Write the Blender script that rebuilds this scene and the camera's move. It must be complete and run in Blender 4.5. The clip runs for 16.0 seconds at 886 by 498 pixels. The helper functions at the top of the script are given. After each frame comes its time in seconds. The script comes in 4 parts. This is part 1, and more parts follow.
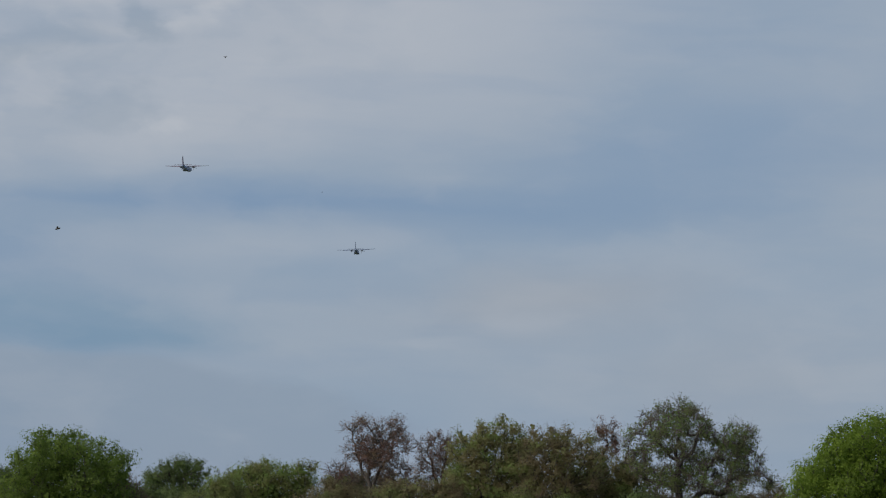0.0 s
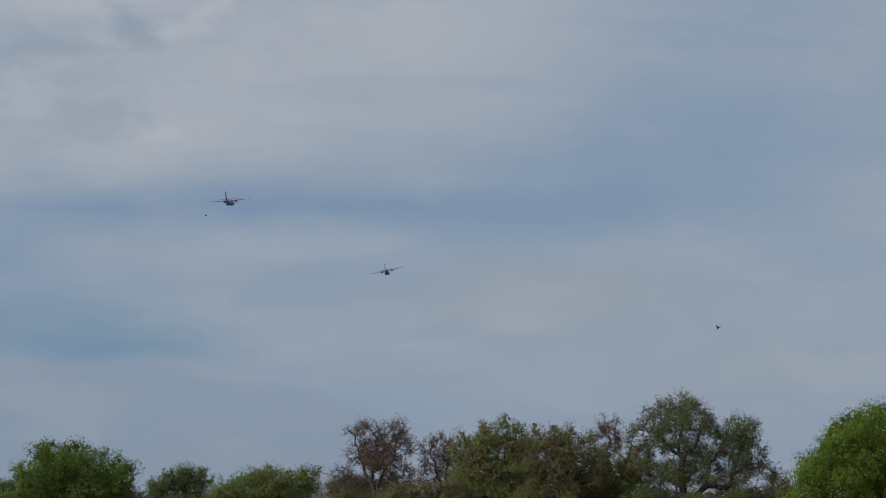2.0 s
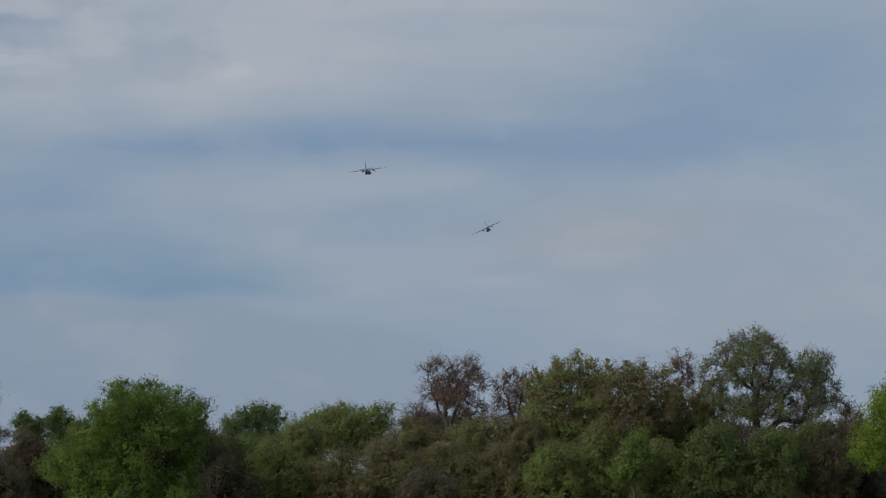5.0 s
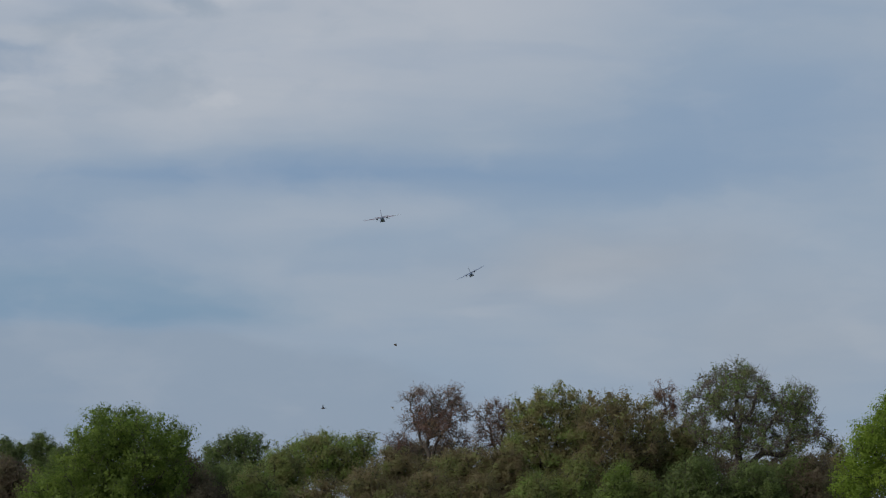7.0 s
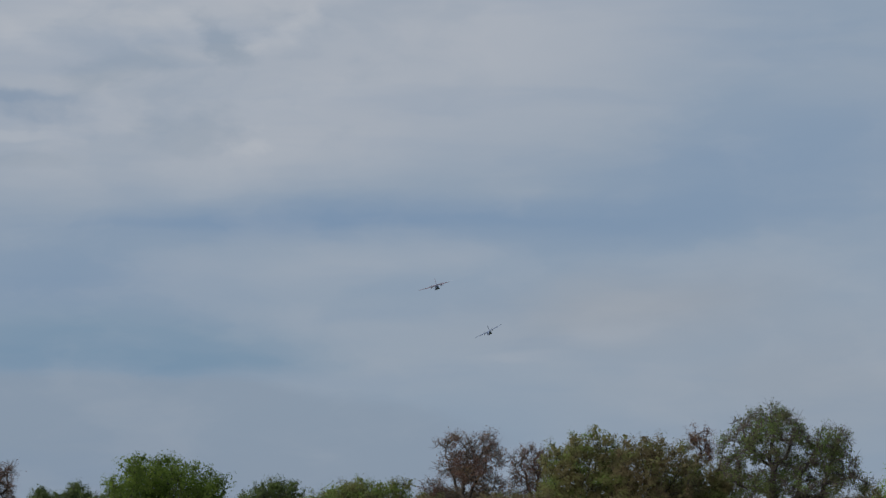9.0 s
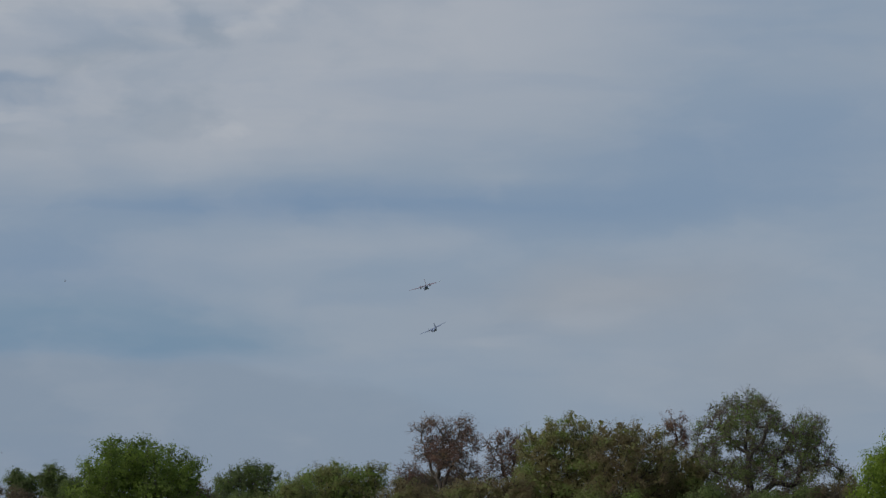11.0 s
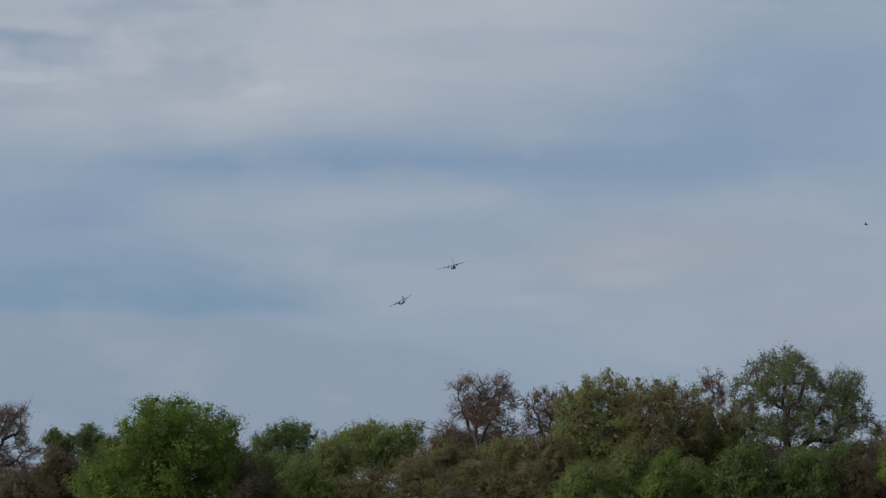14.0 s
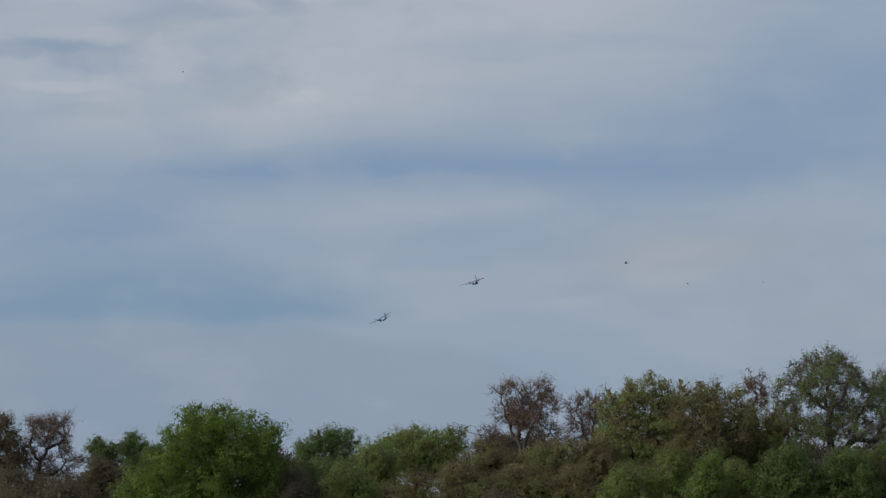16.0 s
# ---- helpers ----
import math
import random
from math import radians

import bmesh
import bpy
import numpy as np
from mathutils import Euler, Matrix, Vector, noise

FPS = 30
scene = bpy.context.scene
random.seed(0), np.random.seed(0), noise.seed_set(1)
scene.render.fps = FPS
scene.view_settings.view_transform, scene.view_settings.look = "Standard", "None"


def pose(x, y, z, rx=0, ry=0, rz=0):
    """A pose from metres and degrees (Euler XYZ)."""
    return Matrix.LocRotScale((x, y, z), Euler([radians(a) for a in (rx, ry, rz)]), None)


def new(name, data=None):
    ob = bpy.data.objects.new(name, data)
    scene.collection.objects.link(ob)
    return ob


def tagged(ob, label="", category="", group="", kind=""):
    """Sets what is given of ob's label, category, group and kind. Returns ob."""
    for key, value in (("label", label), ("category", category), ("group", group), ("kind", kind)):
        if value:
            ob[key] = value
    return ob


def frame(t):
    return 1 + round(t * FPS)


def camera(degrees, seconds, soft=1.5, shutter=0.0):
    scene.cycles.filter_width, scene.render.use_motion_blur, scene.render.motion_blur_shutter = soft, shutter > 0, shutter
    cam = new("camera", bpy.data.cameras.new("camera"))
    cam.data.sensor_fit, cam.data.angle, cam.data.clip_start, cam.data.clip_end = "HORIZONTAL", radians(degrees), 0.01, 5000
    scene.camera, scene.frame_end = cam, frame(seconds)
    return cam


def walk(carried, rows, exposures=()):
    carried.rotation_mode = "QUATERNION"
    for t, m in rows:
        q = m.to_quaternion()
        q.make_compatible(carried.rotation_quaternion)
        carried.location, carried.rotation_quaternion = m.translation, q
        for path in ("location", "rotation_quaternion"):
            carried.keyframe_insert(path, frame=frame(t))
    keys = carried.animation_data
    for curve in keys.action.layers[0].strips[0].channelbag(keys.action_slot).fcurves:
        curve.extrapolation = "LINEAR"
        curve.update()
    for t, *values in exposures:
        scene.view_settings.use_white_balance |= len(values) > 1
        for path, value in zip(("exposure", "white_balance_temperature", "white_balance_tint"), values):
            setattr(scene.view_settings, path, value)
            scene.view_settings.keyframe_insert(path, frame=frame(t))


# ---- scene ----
import itertools

# The camera stands on open ground and turns by small angles to follow two aircraft.
cam = camera(13.5, 16.0, soft=1.2)
EYE = (0.0, 0.0, 1.6)
# seconds, then the turn about x, y and z in degrees
PATH = [
    (0.00, 95.402, -1.326, -0.945),
    (0.20, 95.838, -1.374, -0.642),
    (0.50, 95.636, -0.410, -0.458),
    (1.00, 95.479, -0.133, -0.615),
    (1.50, 95.385, -0.083, -0.852),
    (2.00, 95.420, 0.211, -0.838),
    (2.50, 95.534, 0.130, -0.777),
    (3.00, 95.579, 0.258, -0.573),
    (3.50, 95.464, 0.421, -0.285),
    (4.00, 94.948, 0.456, 0.122),
    (4.10, 94.694, 0.476, 0.238),
    (4.20, 94.441, 0.578, 0.343),
    (6.30, 94.612, 0.116, -0.060),
    (6.50, 94.699, 0.008, -0.084),
    (7.00, 94.910, 0.000, -0.000),
    (7.50, 95.094, -0.047, 0.175),
    (8.00, 95.295, 0.135, 0.348),
    (8.50, 95.533, 0.436, 0.512),
    (8.70, 95.615, 0.494, 0.564),
    (10.80, 95.475, 0.295, 0.223),
    (11.00, 95.379, 0.100, 0.173),
    (11.50, 95.175, -0.103, 0.152),
    (12.00, 95.022, -0.105, 0.303),
    (12.50, 94.931, 0.083, 0.564),
    (13.00, 94.927, 0.229, 0.718),
    (13.50, 94.829, 0.313, 0.731),
    (14.00, 94.736, 0.317, 0.748),
    (14.50, 94.684, 0.310, 0.855),
    (15.00, 94.691, 0.387, 1.071),
    (15.50, 94.682, 0.395, 1.269),
    (16.00, 94.812, 0.953, 1.429),
]

# seconds, stops
EXPOSURES = [(0.0, 0.11), (0.5, 0.04), (1.0, 0.01), (2.0, 0.0), (3.5, 0.01), (4.2, 0.0), (6.3, 0.16), (7.5, 0.15), (8.0, 0.10), (8.7, 0.05),
             (10.8, -0.05), (11.5, -0.01), (12.0, 0.03), (13.0, 0.08), (14.0, 0.12), (16.0, 0.13)]
walk(cam, [(t, pose(*EYE, a, b, c)) for t, a, b, c in PATH], EXPOSURES)

# ---- world, sun ----
SUN_ELEVATION, SUN_AZIMUTH = 31.0, -130.0   # azimuth from +y towards +x


def build_world():
    world = bpy.data.worlds.new("sky")
    scene.world = world
    world.use_nodes = True
    nt = world.node_tree
    nt.nodes.clear()
    N, Lk = nt.nodes.new, nt.links.new

    def math_node(op, a, b=None, clamp=False):
        n = N("ShaderNodeMath")
        n.operation, n.use_clamp = op, clamp
        for i, v in enumerate((a, b)):
            if v is None:
                continue
            if isinstance(v, (int, float)):
                n.inputs[i].default_value = v
            else:
                Lk(v, n.inputs[i])
        return n.outputs[0]

    def mix(fac, a, b):
        n = N("ShaderNodeMix")
        n.data_type = "RGBA"
        for s, v in ((0, fac), (6, a), (7, b)):
            if isinstance(v, (int, float)):
                n.inputs[s].default_value = v
            elif isinstance(v, tuple):
                n.inputs[s].default_value = (*v, 1)
            else:
                Lk(v, n.inputs[s])
        return n.outputs[2]

    coord = N("ShaderNodeTexCoord").outputs["Generated"]
    # slow wisps that bend the edges of the cloud banks
    warp_map = N("ShaderNodeMapping")
    warp_map.inputs["Scale"].default_value = (14, 14, 40)
    Lk(coord, warp_map.inputs["Vector"])
    warp = N("ShaderNodeTexNoise")
    warp.inputs["Scale"].default_value = 1.6
    warp.inputs["Detail"].default_value = 5
    warp.inputs["Roughness"].default_value = 0.55
    Lk(warp_map.outputs[0], warp.inputs["Vector"])
    shift = N("ShaderNodeVectorMath")
    shift.operation = "MULTIPLY_ADD"
    Lk(warp.outputs["Color"], shift.inputs[0])
    shift.inputs[1].default_value = (0.040, 0.0, 0.008)
    shift.inputs[2].default_value = (-0.020, 0.0, -0.004)
    bent = N("ShaderNodeVectorMath")
    bent.operation = "ADD"
    Lk(coord, bent.inputs[0])
    Lk(shift.outputs[0], bent.inputs[1])

    fine_map = N("ShaderNodeMapping")
    fine_map.inputs["Scale"].default_value = (42, 42, 80)
    Lk(coord, fine_map.inputs["Vector"])
    fine = N("ShaderNodeTexNoise")
    fine.inputs["Scale"].default_value = 1.0
    fine.inputs["Detail"].default_value = 6
    fine.inputs["Roughness"].default_value = 0.5
    Lk(fine_map.outputs[0], fine.inputs["Vector"])
    fray = N("ShaderNodeVectorMath")
    fray.operation = "MULTIPLY_ADD"
    Lk(fine.outputs["Color"], fray.inputs[0])
    fray.inputs[1].default_value = (0.060, 0.0, 0.022)
    fray.inputs[2].default_value = (-0.030, 0.0, -0.011)
    frayed = N("ShaderNodeVectorMath")
    frayed.operation = "ADD"
    Lk(coord, frayed.inputs[0])
    Lk(fray.outputs[0], frayed.inputs[1])

    def bank(x, z, rx, rz, slope=0.0, hard=0.0, edge=bent):
        """A cloud bank round the direction (x, 1, z): 1 in its middle, 0 outside. slope: degrees by which it rises to the right."""
        m = N("ShaderNodeVectorMath")
        m.operation = "SUBTRACT"
        Lk(edge.outputs[0], m.inputs[0])
        m.inputs[1].default_value = (x, 1.0, z)
        r = N("ShaderNodeVectorRotate")
        r.rotation_type = "Y_AXIS"
        r.inputs["Angle"].default_value = radians(slope)
        Lk(m.outputs[0], r.inputs["Vector"])
        s = N("ShaderNodeVectorMath")
        s.operation = "MULTIPLY"
        s.inputs[1].default_value = (1 / rx, 2.0, 1 / rz)
        Lk(r.outputs[0], s.inputs[0])
        d = N("ShaderNodeVectorMath")
        d.operation = "LENGTH"
        Lk(s.outputs[0], d.inputs[0])
        f = N("ShaderNodeMapRange")
        f.interpolation_type = "SMOOTHSTEP"
        f.inputs["From Min"].default_value = 1.0
        f.inputs["From Max"].default_value = hard
        Lk(d.outputs["Value"], f.inputs["Value"])
        return f.outputs[0]

    def wisps(scale, zscale, seed, lo, hi, detail=6):
        m = N("ShaderNodeMapping")
        m.inputs["Scale"].default_value = (scale, scale, zscale)
        m.inputs["Location"].default_value = (seed, seed * 0.7, seed * 1.3)
        Lk(bent.outputs[0], m.inputs["Vector"])
        n = N("ShaderNodeTexNoise")
        n.inputs["Scale"].default_value = 1.0
        n.inputs["Detail"].default_value = detail
        n.inputs["Roughness"].default_value = 0.5
        Lk(m.outputs[0], n.inputs["Vector"])
        f = N("ShaderNodeMapRange")
        f.interpolation_type = "SMOOTHSTEP"
        f.inputs["From Min"].default_value, f.inputs["From Max"].default_value = lo, hi
        Lk(n.outputs[0], f.inputs["Value"])
        return f.outputs[0]

    sky = N("ShaderNodeTexSky")
    sky.sky_type, sky.sun_disc = "NISHITA", False
    sky.sun_elevation, sky.sun_rotation = radians(SUN_ELEVATION), radians(SUN_AZIMUTH)
    sky.altitude, sky.air_density, sky.dust_density = 50, 1.0, 2.0
    air = N("ShaderNodeVectorMath")
    air.operation = "SCALE"
    air.inputs["Scale"].default_value = 0.07
    Lk(sky.outputs[0], air.inputs[0])

    HAZE, PALE, BLUE, WARM = (0.234, 0.299, 0.393), (0.400, 0.430, 0.485), (0.170, 0.262, 0.405), (0.318, 0.341, 0.388)
    sheet = mix(wisps(9, 26, 3.1, 0.30, 0.72), (0.245, 0.320, 0.425), (0.305, 0.360, 0.440))
    for (col, amount, args) in HIGH_CLOUDS + LOW_CLOUDS + STREAKS + FRAYED_CLOUDS:
        edge = frayed if (col, amount, args) in FRAYED_CLOUDS else bent
        colour = {"pale": PALE, "blue": BLUE, "warm": WARM, "haze": HAZE, "white": (0.47, 0.49, 0.53), "teal": (0.168, 0.268, 0.388), "puff": (0.275, 0.330, 0.405), "slate": (0.215, 0.285, 0.390)}[col]
        sheet = mix(math_node("MULTIPLY", bank(*args, edge), amount), sheet, colour)
    # puffs in the high bank, fine mottling everywhere
    high = bank(-0.070, 0.150, 0.105, 0.048, 4, 0.3)
    sheet = mix(math_node("MULTIPLY", math_node("MULTIPLY", high, wisps(32, 50, 5.3, 0.46, 0.64, 8)), 0.42), sheet, (0.47, 0.485, 0.52))
    sheet = mix(math_node("MULTIPLY", math_node("MULTIPLY", high, wisps(26, 44, 8.9, 0.48, 0.64, 8)), 0.38), sheet, (0.255, 0.320, 0.410))
    sheet = mix(math_node("MULTIPLY", wisps(12, 90, 2.7, 0.48, 0.70, 5), 0.16), sheet, BLUE)
    sheet = mix(math_node("MULTIPLY", wisps(34, 70, 9.7, 0.45, 0.75, 4), 0.18), sheet, PALE)
    cover = mix(0.90, air.outputs[0], sheet)
    bg = N("ShaderNodeBackground")
    bg.inputs["Strength"].default_value = 1.0
    Lk(cover, bg.inputs["Color"])
    out = N("ShaderNodeOutputWorld")
    Lk(bg.outputs[0], out.inputs["Surface"])


# colour, amount, (x, z, half width, half height, slope, core)
HIGH_CLOUDS = [
    ("pale", 0.74, (-0.070, 0.150, 0.150, 0.046, 4, 0.35)),
    ("pale", 0.70, (0.010, 0.160, 0.100, 0.034, 0, 0.0)),
    ("white", 0.50, (-0.100, 0.160, 0.055, 0.016, 0, 0.0)),
    ("white", 0.35, (-0.062, 0.121, 0.034, 0.009, 16, 0.0)),
    ("white", 0.30, (-0.050, 0.136, 0.050, 0.010, 12, 0.0)),
    ("blue", 0.35, (-0.114, 0.135, 0.028, 0.007, 0, 0.2)),
    ("pale", 0.55, (-0.045, 0.126, 0.120, 0.018, 5, 0.0)),
    ("blue", 0.45, (0.090, 0.122, 0.085, 0.024, 8, 0.0)),
]
LOW_CLOUDS = [
    ("blue", 0.66, (-0.035, 0.1060, 0.115, 0.0085, 1, 0.1)),
    ("blue", 0.50, (0.045, 0.105, 0.085, 0.011, 5, 0.0)),
    ("blue", 0.45, (-0.105, 0.090, 0.060, 0.020, 0, 0.0)),
    ("teal", 0.80, (-0.100, 0.0720, 0.085, 0.0150, -1, 0.25)),
    ("teal", 0.50, (-0.110, 0.0685, 0.080, 0.0050, -1, 0.4)),
    ("pale", 0.40, (-0.040, 0.094, 0.070, 0.010, 4, 0.0)),
    ("warm", 0.60, (0.045, 0.082, 0.065, 0.016, 6, 0.0)),
    ("warm", 0.36, (0.090, 0.062, 0.080, 0.028, 0, 0.0)),
    ("blue", 0.45, (-0.110, 0.050, 0.090, 0.030, 0, 0.0)),
    ("haze", 0.85, (-0.120, 0.0415, 0.135, 0.0245, 0, 0.86)),
]
STREAKS = [
    ("white", 0.40, (-0.1214, 0.1282, 0.0196, 0.0020, -2, 0.3)),
    ("puff", 0.50, (-0.1184, 0.1218, 0.0196, 0.0030, 0, 0.3)),
    ("blue", 0.40, (-0.0429, 0.1055, 0.0936, 0.0029, 0.5, 0.3)),
    ("teal", 0.50, (-0.0807, 0.0690, 0.0347, 0.0036, 0, 0.45)),
    ("pale", 0.25, (0.0159, 0.0690, 0.0166, 0.0024, 2, 0.1)),
    ("pale", 0.22, (0.0356, 0.0747, 0.0181, 0.0045, 0, 0)),
]
# ragged puffs, in the same terms
FRAYED_CLOUDS = [
    ("white", 0.55, (-0.1169, 0.1550, 0.0181, 0.0060, 0, 0)),
    ("puff", 0.60, (-0.0973, 0.1449, 0.0287, 0.0091, 14, 0.2)),
    ("puff", 0.75, (-0.0648, 0.1555, 0.0151, 0.0079, -12, 0.35)),
    ("white", 0.60, (-0.0460, 0.1566, 0.0106, 0.0083, 0, 0)),
    ("white", 0.40, (-0.0837, 0.1578, 0.0091, 0.0039, 0, 0)),
    ("slate", 0.70, (-0.1245, 0.1366, 0.0287, 0.0069, -3, 0.3)),
    ("puff", 0.50, (-0.0761, 0.1298, 0.0196, 0.0075, 10, 0.2)),
    ("white", 0.55, (-0.0633, 0.1258, 0.0113, 0.0030, 12, 0.1)),
    ("pale", 0.35, (-0.0339, 0.1412, 0.0196, 0.0106, 10, 0)),
]
build_world()

sun = new("sun", bpy.data.lights.new("sun", "SUN"))
sun.data.energy, sun.data.angle, sun.data.color = 3.3, radians(60), (1.0, 0.94, 0.85)
sa, se = radians(SUN_AZIMUTH), radians(SUN_ELEVATION)
sun_dir = Vector((math.sin(sa) * math.cos(se), math.cos(sa) * math.cos(se), math.sin(se)))
sun.matrix_world = Matrix.Translation((0, -50, 80)) @ sun_dir.to_track_quat("Z", "Y").to_matrix().to_4x4()
scene.view_settings.exposure = 0.0


# ---- materials ----
def material(name, rough=0.7, metal=0.0):
    m = bpy.data.materials.new(name)
    m.use_nodes = True
    b = m.node_tree.nodes["Principled BSDF"]
    b.inputs["Roughness"].default_value, b.inputs["Metallic"].default_value = rough, metal
    return m, m.node_tree, b


def noise_ramp(nt, scale, stops, detail=5, source="Object", stretch=(1, 1, 1)):
    tc = nt.nodes.new("ShaderNodeTexCoord")
    mp = nt.nodes.new("ShaderNodeMapping")
    mp.inputs["Scale"].default_value = stretch
    n = nt.nodes.new("ShaderNodeTexNoise")
    n.inputs["Scale"].default_value, n.inputs["Detail"].default_value = scale, detail
    r = nt.nodes.new("ShaderNodeValToRGB")
    while len(r.color_ramp.elements) < len(stops):
        r.color_ramp.elements.new(0.5)
    for e, (p, c) in zip(r.color_ramp.elements, stops):
        e.position, e.color = p, (*c, 1)
    nt.links.new(tc.outputs[source], mp.inputs["Vector"])
    nt.links.new(mp.outputs[0], n.inputs["Vector"])
    nt.links.new(n.outputs[0], r.inputs["Fac"])
    return r.outputs["Color"], n.outputs[0]


def leaf_material(name, dark, mid, light, see_through=0.66):
    """Leaves: each one its own shade, and larger sprays that differ in hue."""
    m, nt, b = material(name, 0.55)
    b.inputs["Specular IOR Level"].default_value = 0.25
    spray, _ = noise_ramp(nt, 0.62, [(0.38, dark), (0.51, mid), (0.63, light)], 5, stretch=(1, 1, 1.5))
    geo = nt.nodes.new("ShaderNodeNewGeometry")
    shade = nt.nodes.new("ShaderNodeMapRange")
    shade.inputs["To Min"].default_value, shade.inputs["To Max"].default_value = 0.88, 1.14
    nt.links.new(geo.outputs["Random Per Island"], shade.inputs["Value"])
    mul = nt.nodes.new("ShaderNodeVectorMath")
    mul.operation = "SCALE"
    nt.links.new(spray, mul.inputs[0])
    nt.links.new(shade.outputs[0], mul.inputs["Scale"])
    nt.links.new(mul.outputs[0], b.inputs["Base Color"])
    tr = nt.nodes.new("ShaderNodeBsdfTranslucent")
    nt.links.new(mul.outputs[0], tr.inputs["Color"])
    mx = nt.nodes.new("ShaderNodeMixShader")
    mx.inputs[0].default_value = see_through
    nt.links.new(b.outputs[0], mx.inputs[1])
    nt.links.new(tr.outputs[0], mx.inputs[2])
    nt.links.new(mx.outputs[0], nt.nodes["Material Output"].inputs["Surface"])
    return m


LEAVES = {
    "green": leaf_material("fresh_green_leaves", (0.091, 0.136, 0.029), (0.127, 0.188, 0.038), (0.171, 0.239, 0.046)),
    "lime": leaf_material("bright_green_leaves", (0.111, 0.172, 0.024), (0.157, 0.234, 0.032), (0.211, 0.295, 0.044)),
    "grey": leaf_material("grey_green_leaves", (0.088, 0.119, 0.048), (0.108, 0.148, 0.051), (0.132, 0.184, 0.058)),
    "olive": leaf_material("olive_leaves", (0.175, 0.175, 0.072), (0.180, 0.217, 0.070), (0.175, 0.258, 0.068)),
    "sap": leaf_material("sap_green_leaves", (0.116, 0.158, 0.047), (0.149, 0.210, 0.054), (0.184, 0.260, 0.064)),
    "mixed": leaf_material("green_brown_leaves", (0.215, 0.185, 0.094), (0.210, 0.216, 0.089), (0.183, 0.254, 0.074)),
    "brown": leaf_material("bronze_young_leaves", (0.188, 0.149, 0.087), (0.192, 0.172, 0.086), (0.179, 0.208, 0.075)),
    "umber": leaf_material("umber_leaves", (0.117, 0.091, 0.063), (0.130, 0.109, 0.070), (0.130, 0.134, 0.070)),
    "bare": leaf_material("russet_buds", (0.164, 0.098, 0.082), (0.205, 0.128, 0.103), (0.205, 0.150, 0.098)),
    "oak": leaf_material("oak_leaves", (0.146, 0.151, 0.077), (0.144, 0.181, 0.069), (0.144, 0.217, 0.059)),
    "deep": leaf_material("deep_green_leaves", (0.100, 0.130, 0.048), (0.120, 0.166, 0.056), (0.150, 0.206, 0.064)),
    # brown leaves far darker than the rest: the wood's shade is in their colour
    "dark": leaf_material("shade_darkened_brown_leaves", (0.048, 0.041, 0.030), (0.058, 0.053, 0.035), (0.070, 0.067, 0.040)),
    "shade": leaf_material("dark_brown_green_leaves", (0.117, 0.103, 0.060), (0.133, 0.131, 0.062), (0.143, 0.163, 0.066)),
}


def bark_material(name, low, mid, high):
    m, nt, b = material(name, 0.9)
    col, fac = noise_ramp(nt, 3.0, [(0.3, low), (0.55, mid), (0.75, high)], 6, stretch=(3, 3, 0.6))
    nt.links.new(col, b.inputs["Base Color"])
    bump = nt.nodes.new("ShaderNodeBump")
    bump.inputs["Strength"].default_value = 0.6
    nt.links.new(fac, bump.inputs["Height"])
    nt.links.new(bump.outputs[0], b.inputs["Normal"])
    return m


def ground_material():
    m, nt, b = material("meadow_grass", 0.9)
    big, _ = noise_ramp(nt, 0.05, [(0.35, (0.056, 0.070, 0.030)), (0.55, (0.082, 0.094, 0.042)), (0.75, (0.118, 0.110, 0.066))], 6)
    nt.links.new(big, b.inputs["Base Color"])
    _, fine = noise_ramp(nt, 6.0, [(0, (0, 0, 0)), (1, (1, 1, 1))], 4)
    bump = nt.nodes.new("ShaderNodeBump")
    bump.inputs["Strength"].default_value = 0.7
    nt.links.new(fine, bump.inputs["Height"])
    nt.links.new(bump.outputs[0], b.inputs["Normal"])
    return m


def paint(name, low, high, rough=0.45, scale=0.6, metal=0.0):
    m, nt, b = material(name, rough, metal)
    col, fac = noise_ramp(nt, scale, [(0.35, low), (0.65, high)], 5)
    nt.links.new(col, b.inputs["Base Color"])
    _, grime = noise_ramp(nt, 9.0, [(0, (0, 0, 0)), (1, (1, 1, 1))], 3)
    rr = nt.nodes.new("ShaderNodeMapRange")
    rr.inputs["To Min"].default_value, rr.inputs["To Max"].default_value = rough - 0.1, rough + 0.15
    nt.links.new(grime, rr.inputs["Value"])
    nt.links.new(rr.outputs[0], b.inputs["Roughness"])
    return m


BARK = bark_material("bark", (0.026, 0.022, 0.019), (0.048, 0.040, 0.034), (0.078, 0.068, 0.058))
# paler bark for twigs of thin crowns, with sunlight put into the colour
SUNLIT_TWIG = bark_material("sunlit_twig_bark", (0.048, 0.040, 0.034), (0.080, 0.068, 0.058), (0.125, 0.108, 0.094))
GRASS = ground_material()
# aircraft paints are lifted and blued: distance haze is put into their colour
HAZED_GREY_PAINT = paint("hazed_grey_aircraft_paint", (0.110, 0.142, 0.225), (0.135, 0.172, 0.262))
HAZED_BELLY_PAINT = paint("hazed_belly_aircraft_paint", (0.185, 0.245, 0.400), (0.220, 0.285, 0.450))
HAZED_RED_PAINT = paint("hazed_red_aircraft_paint", (0.165, 0.120, 0.155), (0.195, 0.140, 0.178))
# wing colour raised towards the sky's brightness, so that the tip fades
SKY_FADED_PAINT = paint("sky_faded_wing_paint", (0.36, 0.42, 0.51), (0.42, 0.48, 0.57), 0.35)
DARK_METAL = paint("dark_engine_metal", (0.110, 0.130, 0.170), (0.150, 0.170, 0.210), 0.5, 2.0, 0.2)
